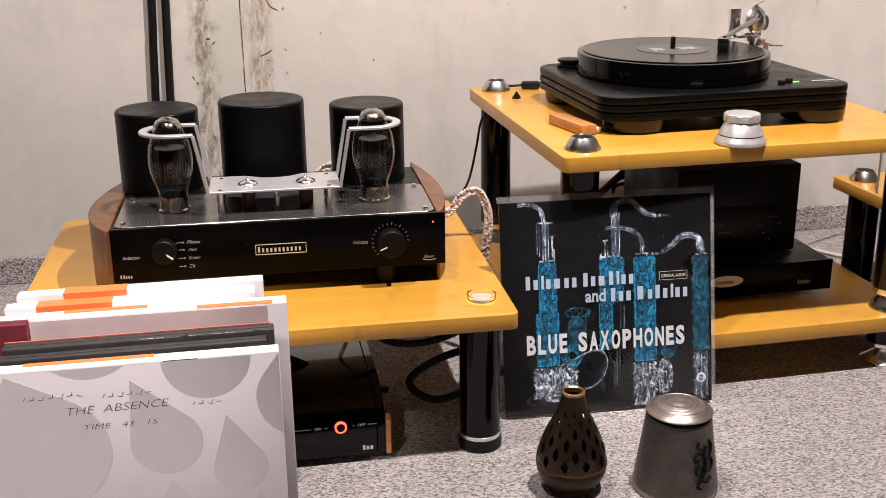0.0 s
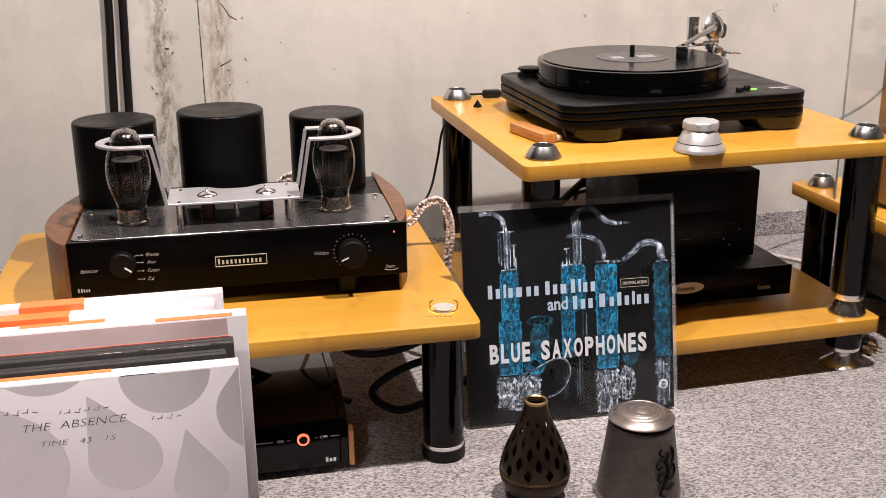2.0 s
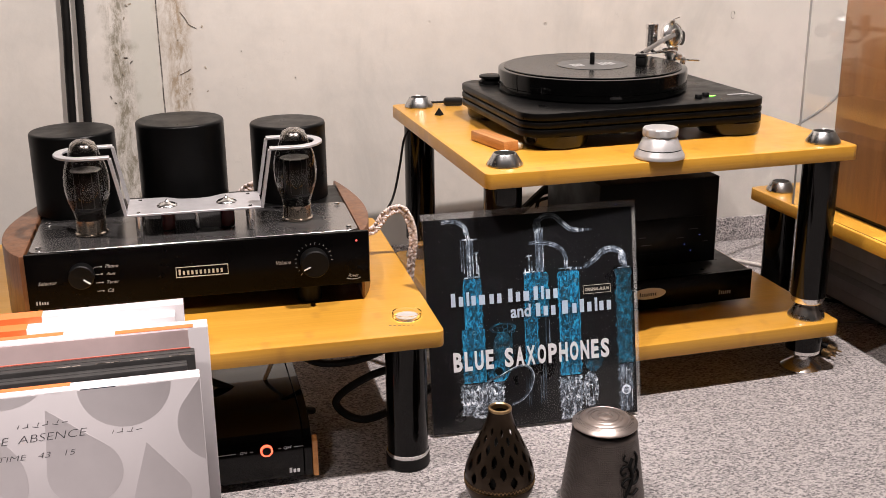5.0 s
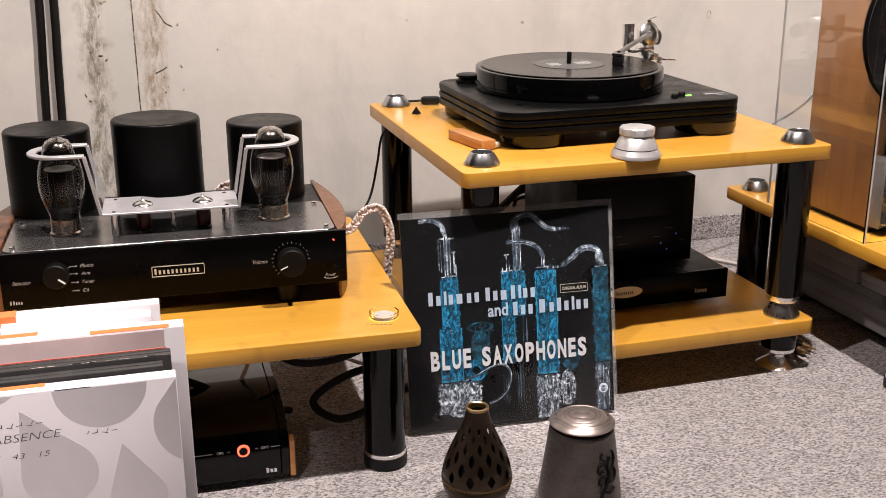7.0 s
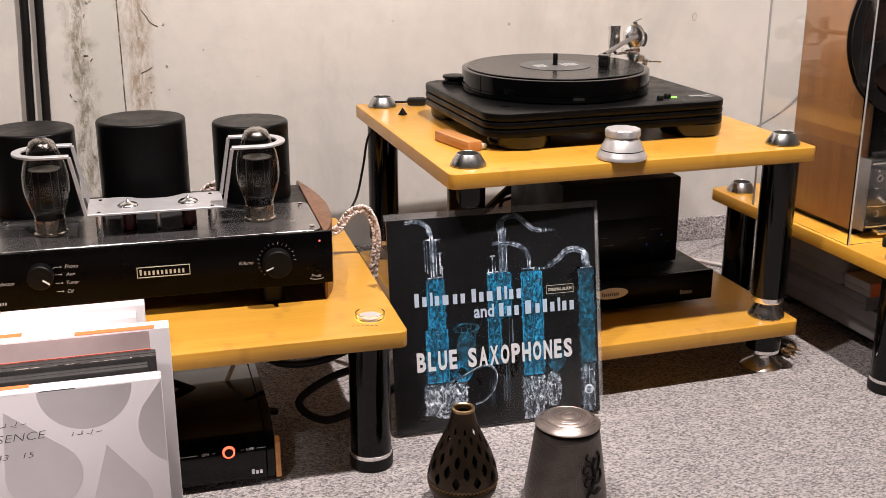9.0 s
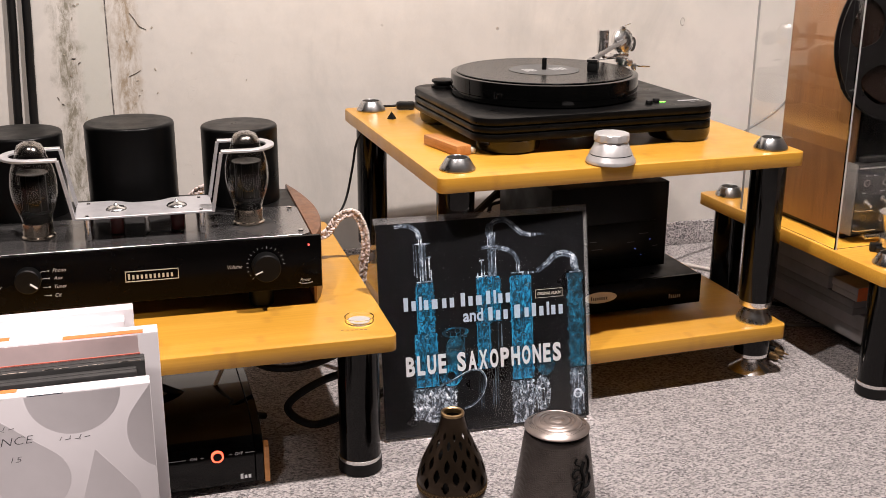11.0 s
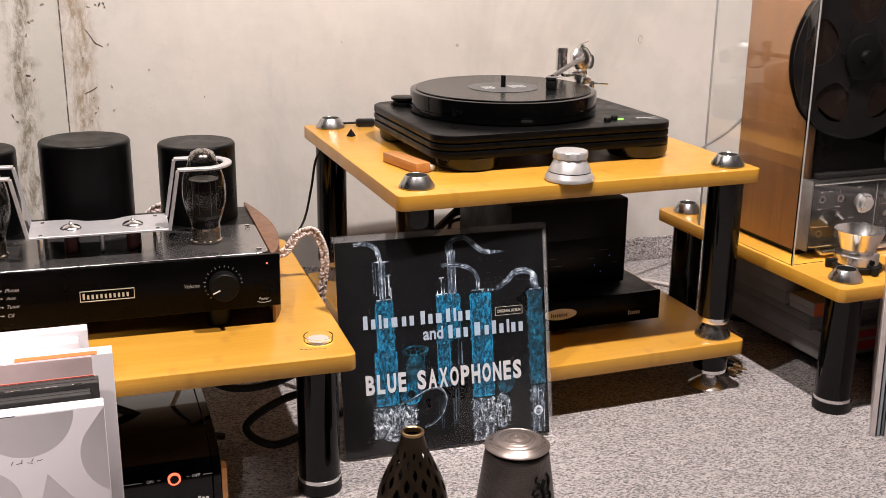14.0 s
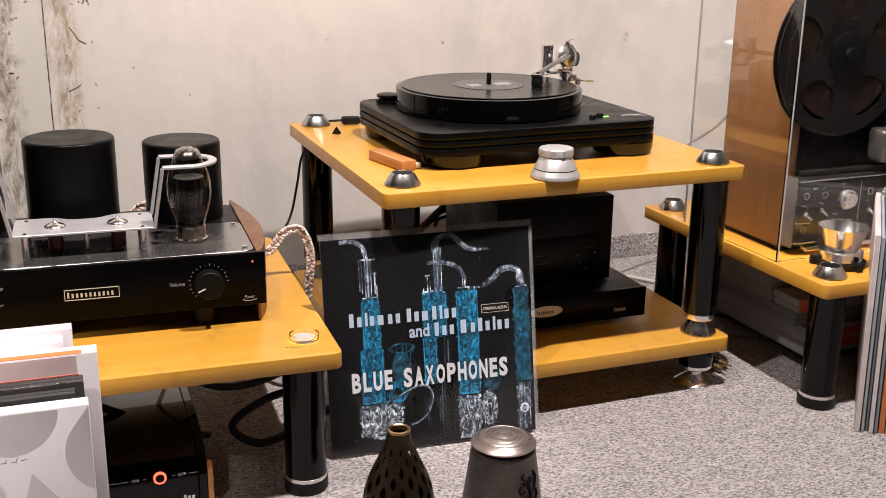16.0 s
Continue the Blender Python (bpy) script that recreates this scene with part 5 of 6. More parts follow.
# ---- incense burner and speaker on the floor ----
def incense_burner():
    ob = thing("incense_burner", pose(0.113, 1.258, 0, 0, 0, 20) @ Matrix.Diagonal((1, 1, 0.985, 1)), "drop-shaped pierced bronze incense burner on the carpet", "incense burner")
    pr = [(0.0440, 0.036), (0.0452, 0.041), (0.0450, 0.050), (0.0430, 0.060), (0.0390, 0.072), (0.0335, 0.085), (0.0275, 0.098), (0.0220, 0.110), (0.0180, 0.121), (0.0155, 0.131), (0.0143, 0.138)]
    zs = np.array([p[1] for p in pr])
    rr = np.array([p[0] for p in pr])
    SEG, ROW = 168, 84
    bm = bmesh.new()
    grid = []
    for j in range(ROW + 1):
        z = 0.036 + (0.138 - 0.036) * j / ROW
        r = float(np.interp(z, zs, rr))
        grid.append([bm.verts.new((r * math.cos(2 * math.pi * i / SEG), r * math.sin(2 * math.pi * i / SEG), z)) for i in range(SEG)])
    rows = ((0.0525, 10, 0.0090, 0.16), (0.0655, 10, 0.0095, 0.16), (0.0790, 10, 0.0090, 0.15), (0.0920, 10, 0.0075, 0.145), (0.1035, 10, 0.0062, 0.14), (0.1140, 10, 0.0052, 0.13))
    for j in range(ROW):
        for i in range(SEG):
            z = 0.036 + (0.138 - 0.036) * (j + 0.5) / ROW
            a = (i + 0.5) / SEG
            cut = False
            for k, (zc, num, hz_, ha) in enumerate(rows):
                ph = (a * num + 0.5 * (k % 2)) % 1.0 - 0.5
                if (abs(ph) / (ha * 1.12)) ** 1.35 + (abs(z - zc) / (hz_ * 0.92)) ** 1.35 < 1:
                    cut = True
            if not cut:
                bm.faces.new((grid[j][i], grid[j][(i + 1) % SEG], grid[j + 1][(i + 1) % SEG], grid[j + 1][i]))
    for v in [v for v in bm.verts if not v.link_faces]:
        bm.verts.remove(v)
    bmesh.ops.recalc_face_normals(bm, faces=bm.faces)
    bmesh.ops.solidify(bm, geom=list(bm.faces), thickness=0.0016)
    part("pierced_cover", bm, BRONZE, ob, "pierced dark bronze cover")
    # added black core, so that the inside reads as shaded through the holes
    part("liner", lathe([(0.0400, 0.0362), (0.0405, 0.046), (0.0385, 0.058), (0.0340, 0.070), (0.0285, 0.082), (0.0, 0.086)], 48), MATT, ob, "black core added for the shade inside")
    part("bowl", lathe([(0.026, 0.0), (0.030, 0.001), (0.0295, 0.006), (0.037, 0.013), (0.0435, 0.024), (0.0452, 0.0325), (0.0445, 0.0345), (0.040, 0.035), (0.03, 0.0352), (0, 0.0353)], 64), BRONZE, ob, "rounded bronze bowl")
    part("seam", lathe([(0.0450, 0.0352), (0.0462, 0.0358), (0.0458, 0.0366), (0.0446, 0.0368)], 64), BRASS, ob, "thin brass seam")
    part("rim", lathe([(0.0140, 0.1365), (0.0152, 0.1375), (0.0150, 0.1405), (0.0128, 0.1412), (0.0112, 0.140), (0.0105, 0.134)], 48, False), BRASS, ob, "rubbed brass rim")
    lace = bmesh.new()
    for i in range(56):
        a = 2 * math.pi * i / 56
        b = a + math.pi / 56
        pa = Vector((0.0455 * math.cos(a), 0.0455 * math.sin(a), 0.0378))
        pb = Vector((0.0459 * math.cos(b), 0.0459 * math.sin(b), 0.0425))
        pc = Vector((0.0455 * math.cos(2 * b - a), 0.0455 * math.sin(2 * b - a), 0.0378))
        lace = join(lace, tube([pa, pb, pc], 0.00055, 5, 2))
    part("lace_border", lace, BRASS, ob, "brass zigzag border")
    return ob


incense_burner()


def pattern_metal():
    n = Nodes("patterned_taupe_metal", (0.13, 0.112, 0.102), 0.4, 0.7)
    tc = n.node("ShaderNodeTexCoord").outputs["Object"]
    sep = n.node("ShaderNodeSeparateXYZ", {0: tc})
    ang = n.math("ARCTAN2", sep.outputs[1], sep.outputs[0])
    u = n.math("MULTIPLY", ang, 55.0)
    w = n.math("MULTIPLY", sep.outputs[2], 1080.0)
    a = n.math("SINE", n.math("ADD", u, w))
    b = n.math("SINE", n.math("SUBTRACT", u, w))
    d = n.math("MULTIPLY", a, b)
    band = n.math("MULTIPLY", n.grey(sep.outputs[2], 0.0, 1.0, 0.014, 0.018), n.grey(sep.outputs[2], 1.0, 0.0, 0.096, 0.100))
    h = n.math("MULTIPLY", d, band)
    n.put("Base Color", n.ramp(n.noise(tc, 40, 4), (0.3, (0.112, 0.097, 0.089)), (0.7, (0.152, 0.131, 0.120))))
    n.bump(h, 0.5, 0.0009)
    return n.mat


PATTERN = pattern_metal()


def speaker():
    ob = thing("table_speaker", pose(0.2495, 1.262, 0, 0, 0, 0), "tapered taupe metal speaker with domed lid, on the carpet", "speaker")
    part("base", lathe([(0.0515, 0.0), (0.0545, 0.001), (0.0555, 0.004), (0.0550, 0.0078)], 72), TAUPE, ob)
    body = part("body", lathe([(0.0548, 0.008), (0.0540, 0.014), (0.0425, 0.098), (0.0417, 0.104), (0.0402, 0.106)], 96), PATTERN, ob, "finely patterned tapered body")
    part("neck", lathe([(0.0385, 0.1062), (0.0385, 0.1090)], 64), MATT, ob)
    lid = part("lid", lathe([(0.0405, 0.1092), (0.0424, 0.1102), (0.0426, 0.1115), (0.0410, 0.1132), (0.032, 0.1180), (0.0318, 0.1185), (0.0302, 0.1172), (0.0285, 0.1192), (0.0238, 0.1200), (0.0228, 0.1186), (0.0212, 0.1202), (0.0190, 0.1204), (0.0180, 0.1190), (0.0165, 0.1205), (0.0105, 0.1206), (0.0095, 0.1194), (0.0080, 0.1204), (0, 0.1204)], 80), TAUPE, ob, "domed lid with turned rings")
    holes = bmesh.new()
    for k, (r, num) in enumerate(((0.0330, 60), (0.0347, 60), (0.0364, 60))):
        z = 0.1180 - (r - 0.032) / 0.009 * 0.0048
        for i in range(num):
            a = 2 * math.pi * (i + 0.5 * k) / num
            holes = join(holes, moved(lathe([(0.00075, 0.0002), (0, 0.0003)], 6, False), Matrix.Translation((r * math.cos(a), r * math.sin(a), z))))
    part("holes", holes, MATT, lid, "ring of small dark holes")
    crest = bmesh.new()

    def on_body(s, z):
        r = 0.0540 - (z - 0.014) / 0.084 * 0.0115 + 0.0006
        a = radians(-58) + s / r
        return (r * math.cos(a), r * math.sin(a), z)

    for pts, w in (([(-0.006, 0.034), (0.0, 0.044), (0.004, 0.056), (0.001, 0.068), (0.006, 0.078)], 0.0030), ([(0.004, 0.056), (0.012, 0.064), (0.016, 0.076), (0.012, 0.084)], 0.0022),
                   ([(0.0, 0.044), (0.010, 0.044), (0.017, 0.052), (0.015, 0.060)], 0.0022), ([(-0.006, 0.034), (0.004, 0.030), (0.014, 0.034)], 0.0020), ([(-0.006, 0.034), (-0.010, 0.026), (-0.004, 0.022)], 0.0022),
                   ([(0.001, 0.068), (-0.008, 0.070), (-0.013, 0.064), (-0.010, 0.058), (-0.005, 0.061)], 0.0018), ([(0.002, 0.052), (-0.007, 0.052), (-0.012, 0.046), (-0.008, 0.041)], 0.0018), ([(-0.002, 0.074), (-0.008, 0.079), (-0.005, 0.085)], 0.0016)):
        crest = join(crest, tube([on_body(*p) for p in pts], w, 8, 6, 0.7))
    part("crest", crest, MATT, body, "dark raised scroll ornament")
    return ob


speaker()

# small glass dish on the low rack
dish = thing("glass_dish", pose(-0.0035, 1.389, 0.2123), "small round clear glass dish on a bamboo rack", "glass dish")
part("dish", lathe([(0.0, 0.0004), (0.0185, 0.0004), (0.0200, 0.0020), (0.0202, 0.0085), (0.0194, 0.0090), (0.0184, 0.0080), (0.0180, 0.0030), (0.0165, 0.0024), (0, 0.0024)], 48, False), GLASS, dish).visible_shadow = False
part("paper_disc", lathe([(0.0150, 0.0026), (0.0150, 0.0036), (0, 0.0037)], 36), plain("white_paper", (0.42, 0.41, 0.40), 0.6, vary=0.08, scale=100), dish, "white paper disc")
mk = bmesh.new()
for i in range(6):
    mk = join(mk, box(-0.028 + i * 0.0062, -0.024 + i * 0.0062, 1.3605, 1.3622, 0.2122, 0.21225))
mark = part("shelf_marks", mk, DARK_INK)
tagged(mark, "row of tiny dark marks on a bamboo board", "mark")


# ---- tape recorder in its clear case, on the third rack ----
def tape_recorder():
    ob = thing("tape_recorder", R3 @ pose(0.048, 0.176, 0.222, 0, 0, 0), "reel-to-reel tape recorder with wooden sides, on a bamboo rack", "tape recorder")
    W, D, H = 0.47, 0.172, 0.52
    part("base", box(0.006, W - 0.006, 0.004, D, 0.0005, 0.0085), MATT, ob)
    part("side_panel", box(0, 0.018, 0.0, D, 0.009, H, 0.002), VENEER, ob, "oak veneered side")
    part("side_panel", box(W - 0.018, W, 0.0, D, 0.009, H, 0.002), VENEER, ob, "oak veneered side")
    part("case", box(0.0185, W - 0.0185, 0.004, D - 0.002, 0.019, H - 0.002), MATT, ob)
    deck = part("deck_plate", box(0.0190, W - 0.019, -0.004, 0.0035, 0.135, H - 0.006, 0.002), PANEL, ob, "glossy black deck plate")
    part("trim", box(0.0190, W - 0.019, -0.016, -0.0045, 0.1325, 0.1420, 0.002), SLATE, ob)
    part("panel_cheek", box(0.0002, 0.0028, -0.0270, -0.0004, 0.014, 0.134, 0.0008), DULL_METAL, ob, "bare metal side of the control panel")
    panel = part("control_panel", box(0.0030, W - 0.003, -0.0280, -0.0005, 0.0165, 0.132, 0.003), SLATE, ob, "dark grey control panel")
    part("chrome_strip", box(0.0035, W - 0.0035, -0.0295, -0.0281, 0.1265, 0.1300, 0.0006), CHROME, panel)
    part("chrome_strip", box(0.030, W - 0.03, -0.0300, -0.0120, 0.0060, 0.0135, 0.0010), CHROME, panel)
    part("chrome_arc", tube([(0.0035, -0.0283, 0.058), (0.012, -0.0285, 0.0560), (0.040, -0.0285, 0.0555)], 0.0008, 6, 6), CHROME, panel)
    part("chrome_arc", tube([(0.0035, -0.0283, 0.0235), (0.012, -0.0285, 0.0215), (0.050, -0.0285, 0.0215)], 0.0010, 6, 6), CHROME, panel)
    y = -0.0282
    for x in (0.107, 0.193, 0.330):
        ring = part("level_knob", knob(0.0180, 0.006, x, 0.091, y), CHROME, panel, "large chromed knob")
        part("grip", knob(0.0135, 0.013, x, 0.091, y, 28), CHROME, ring, "raised chromed grip")
        part("level_knob", knob(0.0120, 0.011, x + 0.001, 0.046, y), CHROME, panel, "chromed knob")
    for x, z in ((0.023, 0.071), (0.056, 0.075), (0.158, 0.068), (0.245, 0.068)):
        part("toggle", tube([(x, y - 0.001, z), (x + 0.004, y - 0.012, z - 0.007)], 0.0028, 8, 2), CHROME, panel, "small chromed toggle")
        part("toggle_nut", knob(0.0052, 0.002, x, z, y, 12, 0.0005), STEEL, panel)
    for x, z in ((0.020, 0.103), (0.058, 0.102), (0.020, 0.044), (0.058, 0.041), (0.155, 0.101), (0.153, 0.039), (0.240, 0.101)):
        part("socket", moved(lathe([(0.0062, 0), (0.0062, 0.003), (0.0042, 0.003), (0.0036, 0.0005)], 20, False), Matrix.Translation((x, y, z)) @ Matrix.Rotation(radians(90), 4, "X")), STEEL, panel, "metal-rimmed socket")
        part("socket_hole", disc(0.0038, y - 0.0002, x, z, 0.0004, 16), MATT, panel)
    for x, z, w in ((0.018, 0.114, 2), (0.034, 0.114, 5), (0.056, 0.113, 2), (0.014, 0.085, 5), (0.050, 0.087, 6), (0.080, 0.066, 6), (0.080, 0.057, 5), (0.149, 0.084, 4), (0.150, 0.052, 3), (0.022, 0.148, 7), (0.094, 0.117, 5)):
        part("print", bars((w,), 0.0022, (x, y - 0.0002, z), 0.2), DIM_INK if z > 0.12 else GREY_INK, panel)
    part("divider", box(0.1350, 0.1358, y - 0.0004, y, 0.026, 0.120), GREY_INK, panel)
    for cx in (0.071, 0.427):
        cz, R = 0.334, 0.133
        if cx > W - 0.1:
            cx, R = 0.365, 0.089
        yy = -0.030
        turn = Matrix.Translation((cx, yy, cz)) @ Matrix.Rotation(radians(90), 4, "X")
        reel = part("reel", moved(lathe([(0.045, -0.0145), (0.045, -0.004)], 48), turn), MATT, ob, "dark reel hub")
        part("tape_pack", moved(lathe([(0.046, -0.0125), (R * 0.80, -0.0125), (R * 0.80, -0.0062), (0.046, -0.0062)], 64, False), turn), plain("brown_tape", (0.014, 0.008, 0.006), 0.25, vary=0.2, scale=120), reel, "dark brown wound tape")
        for zz in (-0.0155, -0.0045):
            part("flange", moved(flange(R, zz), turn), plain("dark_anodised_flange", (0.020, 0.018, 0.018), 0.3, 0.6, vary=0.2, scale=40), reel, "dark spoked flange with rounded windows")
        part("hub_cap", moved(lathe([(0.036, -0.003), (0.036, 0.003), (0.033, 0.005), (0.012, 0.006), (0.010, 0.012), (0, 0.0125)], 40), turn), SATIN, reel, "black hub cap")
    for x in (0.20, 0.30):
        part("guide_roller", moved(lathe([(0.016, 0), (0.016, 0.030), (0.013, 0.033), (0, 0.0335)], 28), Matrix.Translation((x, -0.0042, 0.182)) @ Matrix.Rotation(radians(90), 4, "X")), STEEL, deck)
    part("head_cover", box(0.155, 0.330, -0.045, -0.0045, 0.150, 0.208, 0.010, 3), plain("smoky_head_cover", (0.12, 0.11, 0.105), 0.2, 0.6, vary=0.1, scale=40), deck, "rounded metal head cover")
    return ob


def flange(R, zz):
    """A reel flange with five rounded windows."""
    edges, bm = [], bmesh.new()
    loops = [[(R * math.cos(2 * math.pi * i / 80), R * math.sin(2 * math.pi * i / 80)) for i in range(80)], [(0.030 * math.cos(2 * math.pi * i / 40), 0.030 * math.sin(2 * math.pi * i / 40)) for i in range(40)]]
    for k in range(5):
        mid = 2 * math.pi * k / 5 + 0.35
        loop = []
        n = 36
        for i in range(n):
            a = 2 * math.pi * i / n
            ca, sa = math.cos(a), math.sin(a)
            sq = (abs(ca) ** 3.2 + abs(sa) ** 3.2) ** (-1 / 3.2)
            rad = R * (0.635 + 0.215 * sq * ca)
            ang = mid + 0.40 * sq * sa * (1.0 if ca > 0 else 1.0 + 0.15 * ca)
            loop.append((rad * math.cos(ang), rad * math.sin(ang)))
        loops.append(loop)
    for lp in loops:
        vs = [bm.verts.new((x, y, zz)) for x, y in lp]
        edges += [bm.edges.new((vs[i], vs[(i + 1) % len(vs)])) for i in range(len(vs))]
    bmesh.ops.triangle_fill(bm, use_beauty=True, use_dissolve=False, edges=edges)
    ex = bmesh.ops.extrude_face_region(bm, geom=list(bm.faces))
    for v in ex["geom"]:
        if isinstance(v, bmesh.types.BMVert):
            v.co.z = zz + 0.0018
    return bm


tape_recorder()
case = thing("acrylic_case", R3 @ pose(0, 0, 0.2218), "clear acrylic dust case over a tape recorder", "dust case")
for x0, x1, y0, y1, z0, z1 in ((0.005, 0.009, 0.126, 0.392, 0.0003, 0.60), (0.0092, 0.640, 0.128, 0.132, 0.0003, 0.60), (0.6402, 0.6442, 0.126, 0.392, 0.0003, 0.60), (0.005, 0.6442, 0.126, 0.392, 0.6002, 0.6042)):
    part("pane", box(x0, x1, y0, y1, z0, z1, 0.0006, 1), ACRYLIC, case, "clear acrylic pane").visible_shadow = False

# light caught in the pane edges, put in as pale and grey strips
part("edge", box(0.0052, 0.0082, 0.1255, 0.1258, 0.0005, 0.60), plain("painted_edge_gleam", (0.52, 0.52, 0.51), 0.35, vary=0.08, scale=60), case, "pale strip painted as the light caught along a pane edge")
part("edge", box(0.0045, 0.0048, 0.386, 0.392, 0.0005, 0.60), plain("painted_far_gleam", (0.30, 0.30, 0.29), 0.35, vary=0.2, scale=20), case, "grey strip painted as the dimmer gleam of the far edge")


def funnel_cup():
    ob = thing("puck_weight", R3 @ pose(0.098, 0.083, 0.2218) @ Matrix.Scale(1.08, 4), "polished metal funnel-shaped adapter, on a bamboo rack", "tape adapter")
    part("ring", lathe([(0.036, 0.0005), (0.037, 0.002), (0.037, 0.009), (0.034, 0.010)], 48), RUBBER, ob, "black base ring")
    for k in range(3):
        a = radians(30 + 120 * k)
        part("lug", moved(box(-0.006, 0.006, -0.005, 0.005, 0.0005, 0.013, 0.001), Matrix.Translation((0.038 * math.cos(a), 0.038 * math.sin(a), 0)) @ Matrix.Rotation(a, 4, "Z")), RUBBER, ob)
    part("collar", lathe([(0.031, 0.0102), (0.032, 0.011), (0.032, 0.024), (0.030, 0.0255), (0.026, 0.027)], 48), CHROME, ob, "polished collar")
    part("funnel", lathe([(0.024, 0.0272), (0.0265, 0.034), (0.0365, 0.060), (0.0375, 0.0615), (0.0355, 0.0612), (0.0245, 0.034), (0.020, 0.030), (0, 0.030)], 56, False), CHROME, ob, "flared polished funnel")
    part("screw", knob(0.004, 0.003, 0.0, 0.0175, -0.0318, 14, 0.0006), SATIN, ob)
    return ob


funnel_cup()


# ---- records standing on the floor ----
cols = ((0.60, 0.54, 0.53), (0.32, 0.35, 0.38), (0.12, 0.14, 0.16), (0.62, 0.58, 0.57), (0.20, 0.22, 0.25), (0.50, 0.16, 0.05), (0.58, 0.55, 0.52), (0.24, 0.10, 0.07), (0.45, 0.43, 0.42))
BINM = pose(0.842, 1.455, 0, 0, 0, -28.0)
x = 0.0
for k, c in enumerate(cols):
    t = (0.0085, 0.005, 0.004, 0.0065, 0.005, 0.009, 0.006, 0.005, 0.006)[k]
    ob = thing("record_sleeve", BINM @ pose(x, 0.004 * (k % 3), 0.0005, 0, -1.2 + 0.0, 0), "record sleeve standing on edge among others on the floor", "record sleeve", "records standing on the floor")
    ob["label"] = ("pale card", "blue-grey card", "dark card", "off-white card", "slate card", "orange card", "cream card", "brown card", "grey card")[k] + " record sleeve standing among others on the floor"
    part("card", box(0, t, 0, 0.315, 0, 0.318 - 0.004 * (k % 2), 0.0006, 1), plain("sleeve_card", c, 0.4, vary=0.15, scale=40), ob)
    x += t + 0.0012


# ---- cables ----
def cable(name, label, pts, r, mat, m=None, segs=8, kind="cable"):
    ob = thing(name, m or Matrix.Identity(4), label, kind)
    part("cord", tube(pts, r, segs, 10), mat, ob)
    return ob


cable("wall_cable", "thick black cable hanging down a concrete wall", [(-0.150, -0.009, 2.6), (-0.160, -0.009, 1.2), (-0.1775, -0.009, 0.60), (-0.1840, -0.009, 0.46), (-0.1910, -0.012, 0.30), (-0.198, -0.03, 0.12), (-0.200, -0.06, 0.012)], 0.0078, RUBBER, WALL, 12)
cable("wall_cable", "thick black cable hanging down a concrete wall", [(-0.125, -0.009, 2.6), (-0.136, -0.009, 1.2), (-0.1520, -0.009, 0.60), (-0.1572, -0.009, 0.46), (-0.1625, -0.012, 0.30), (-0.168, -0.03, 0.12), (-0.170, -0.06, 0.012)], 0.0078, RUBBER, WALL, 12)


def braided(pts, label):
    ob = thing("speaker_cable", Matrix.Identity(4), label, "cable")
    path = smooth_path(pts, 40)
    for k in range(4):
        q = []
        for i, p in enumerate(path):
            d = (path[min(i + 1, len(path) - 1)] - path[max(i - 1, 0)]).normalized()
            s = d.cross(Vector((0.3, 1, 0.1))).normalized()
            u = d.cross(s)
            a = i * 0.30 * (1 if k % 2 else -1) + k * math.pi / 2
            q.append(p + s * 0.0052 * math.cos(a) + u * 0.0022 * math.sin(2 * a + k))
        part("strand", tube(q, 0.0023, 6, 0), COPPER, ob)
    return ob


braided([(-0.085, 1.66, 0.252), (-0.054, 1.66, 0.257), (-0.032, 1.66, 0.284), (-0.008, 1.66, 0.290), (0.006, 1.66, 0.265), (0.009, 1.66, 0.234), (0.004, 1.665, 0.19), (-0.005, 1.68, 0.10), (-0.015, 1.70, 0.012)], "plaited pale copper speaker cable behind an amplifier")
braided([(-0.30, 1.80, 0.265), (-0.26, 1.79, 0.300), (-0.228, 1.79, 0.282), (-0.208, 1.80, 0.225)], "plaited pale copper speaker cable behind an amplifier")
cable("signal_cable", "thin black cable hanging behind a bamboo rack", [(0.012, 1.965, 0.362), (-0.003, 1.955, 0.339), (-0.012, 1.95, 0.29), (-0.026, 1.93, 0.235), (-0.053, 1.90, 0.19), (-0.07, 1.88, 0.10), (-0.08, 1.87, 0.003)], 0.0022, RUBBER)
cable("signal_cable", "coiled white cable on the carpet behind a rack", [(0.06, 1.72, 0.012), (0.085, 1.73, 0.06), (0.095, 1.74, 0.14), (0.085, 1.75, 0.18), (0.06, 1.76, 0.14), (0.055, 1.77, 0.03)], 0.0035, WHITE_PLASTIC)
cable("power_cable", "black power cable looped on the carpet under a rack", [(-0.46, 1.45, 0.10), (-0.36, 1.44, 0.125), (-0.27, 1.43, 0.10), (-0.20, 1.46, 0.05), (-0.15, 1.52, 0.012)], 0.0055, RUBBER)
cable("power_cable", "black power cable looped on the carpet under a rack", [(-0.19, 1.50, 0.17), (-0.15, 1.47, 0.12), (-0.08, 1.47, 0.115), (0.0, 1.52, 0.13), (0.03, 1.60, 0.12)], 0.0055, RUBBER)
cable("power_cable", "black power cable looped on the carpet under a rack", [(0.02, 1.50, 0.10), (-0.06, 1.47, 0.09), (-0.11, 1.46, 0.055), (-0.07, 1.45, 0.030), (0.0, 1.48, 0.045), (0.05, 1.52, 0.06)], 0.0060, RUBBER)
cable("signal_cable", "thin pale cable hanging under a bamboo rack", [(-0.20, 1.52, 0.185), (-0.195, 1.50, 0.15), (-0.20, 1.47, 0.12), (-0.215, 1.45, 0.08), (-0.21, 1.46, 0.01)], 0.0030, CREAM)
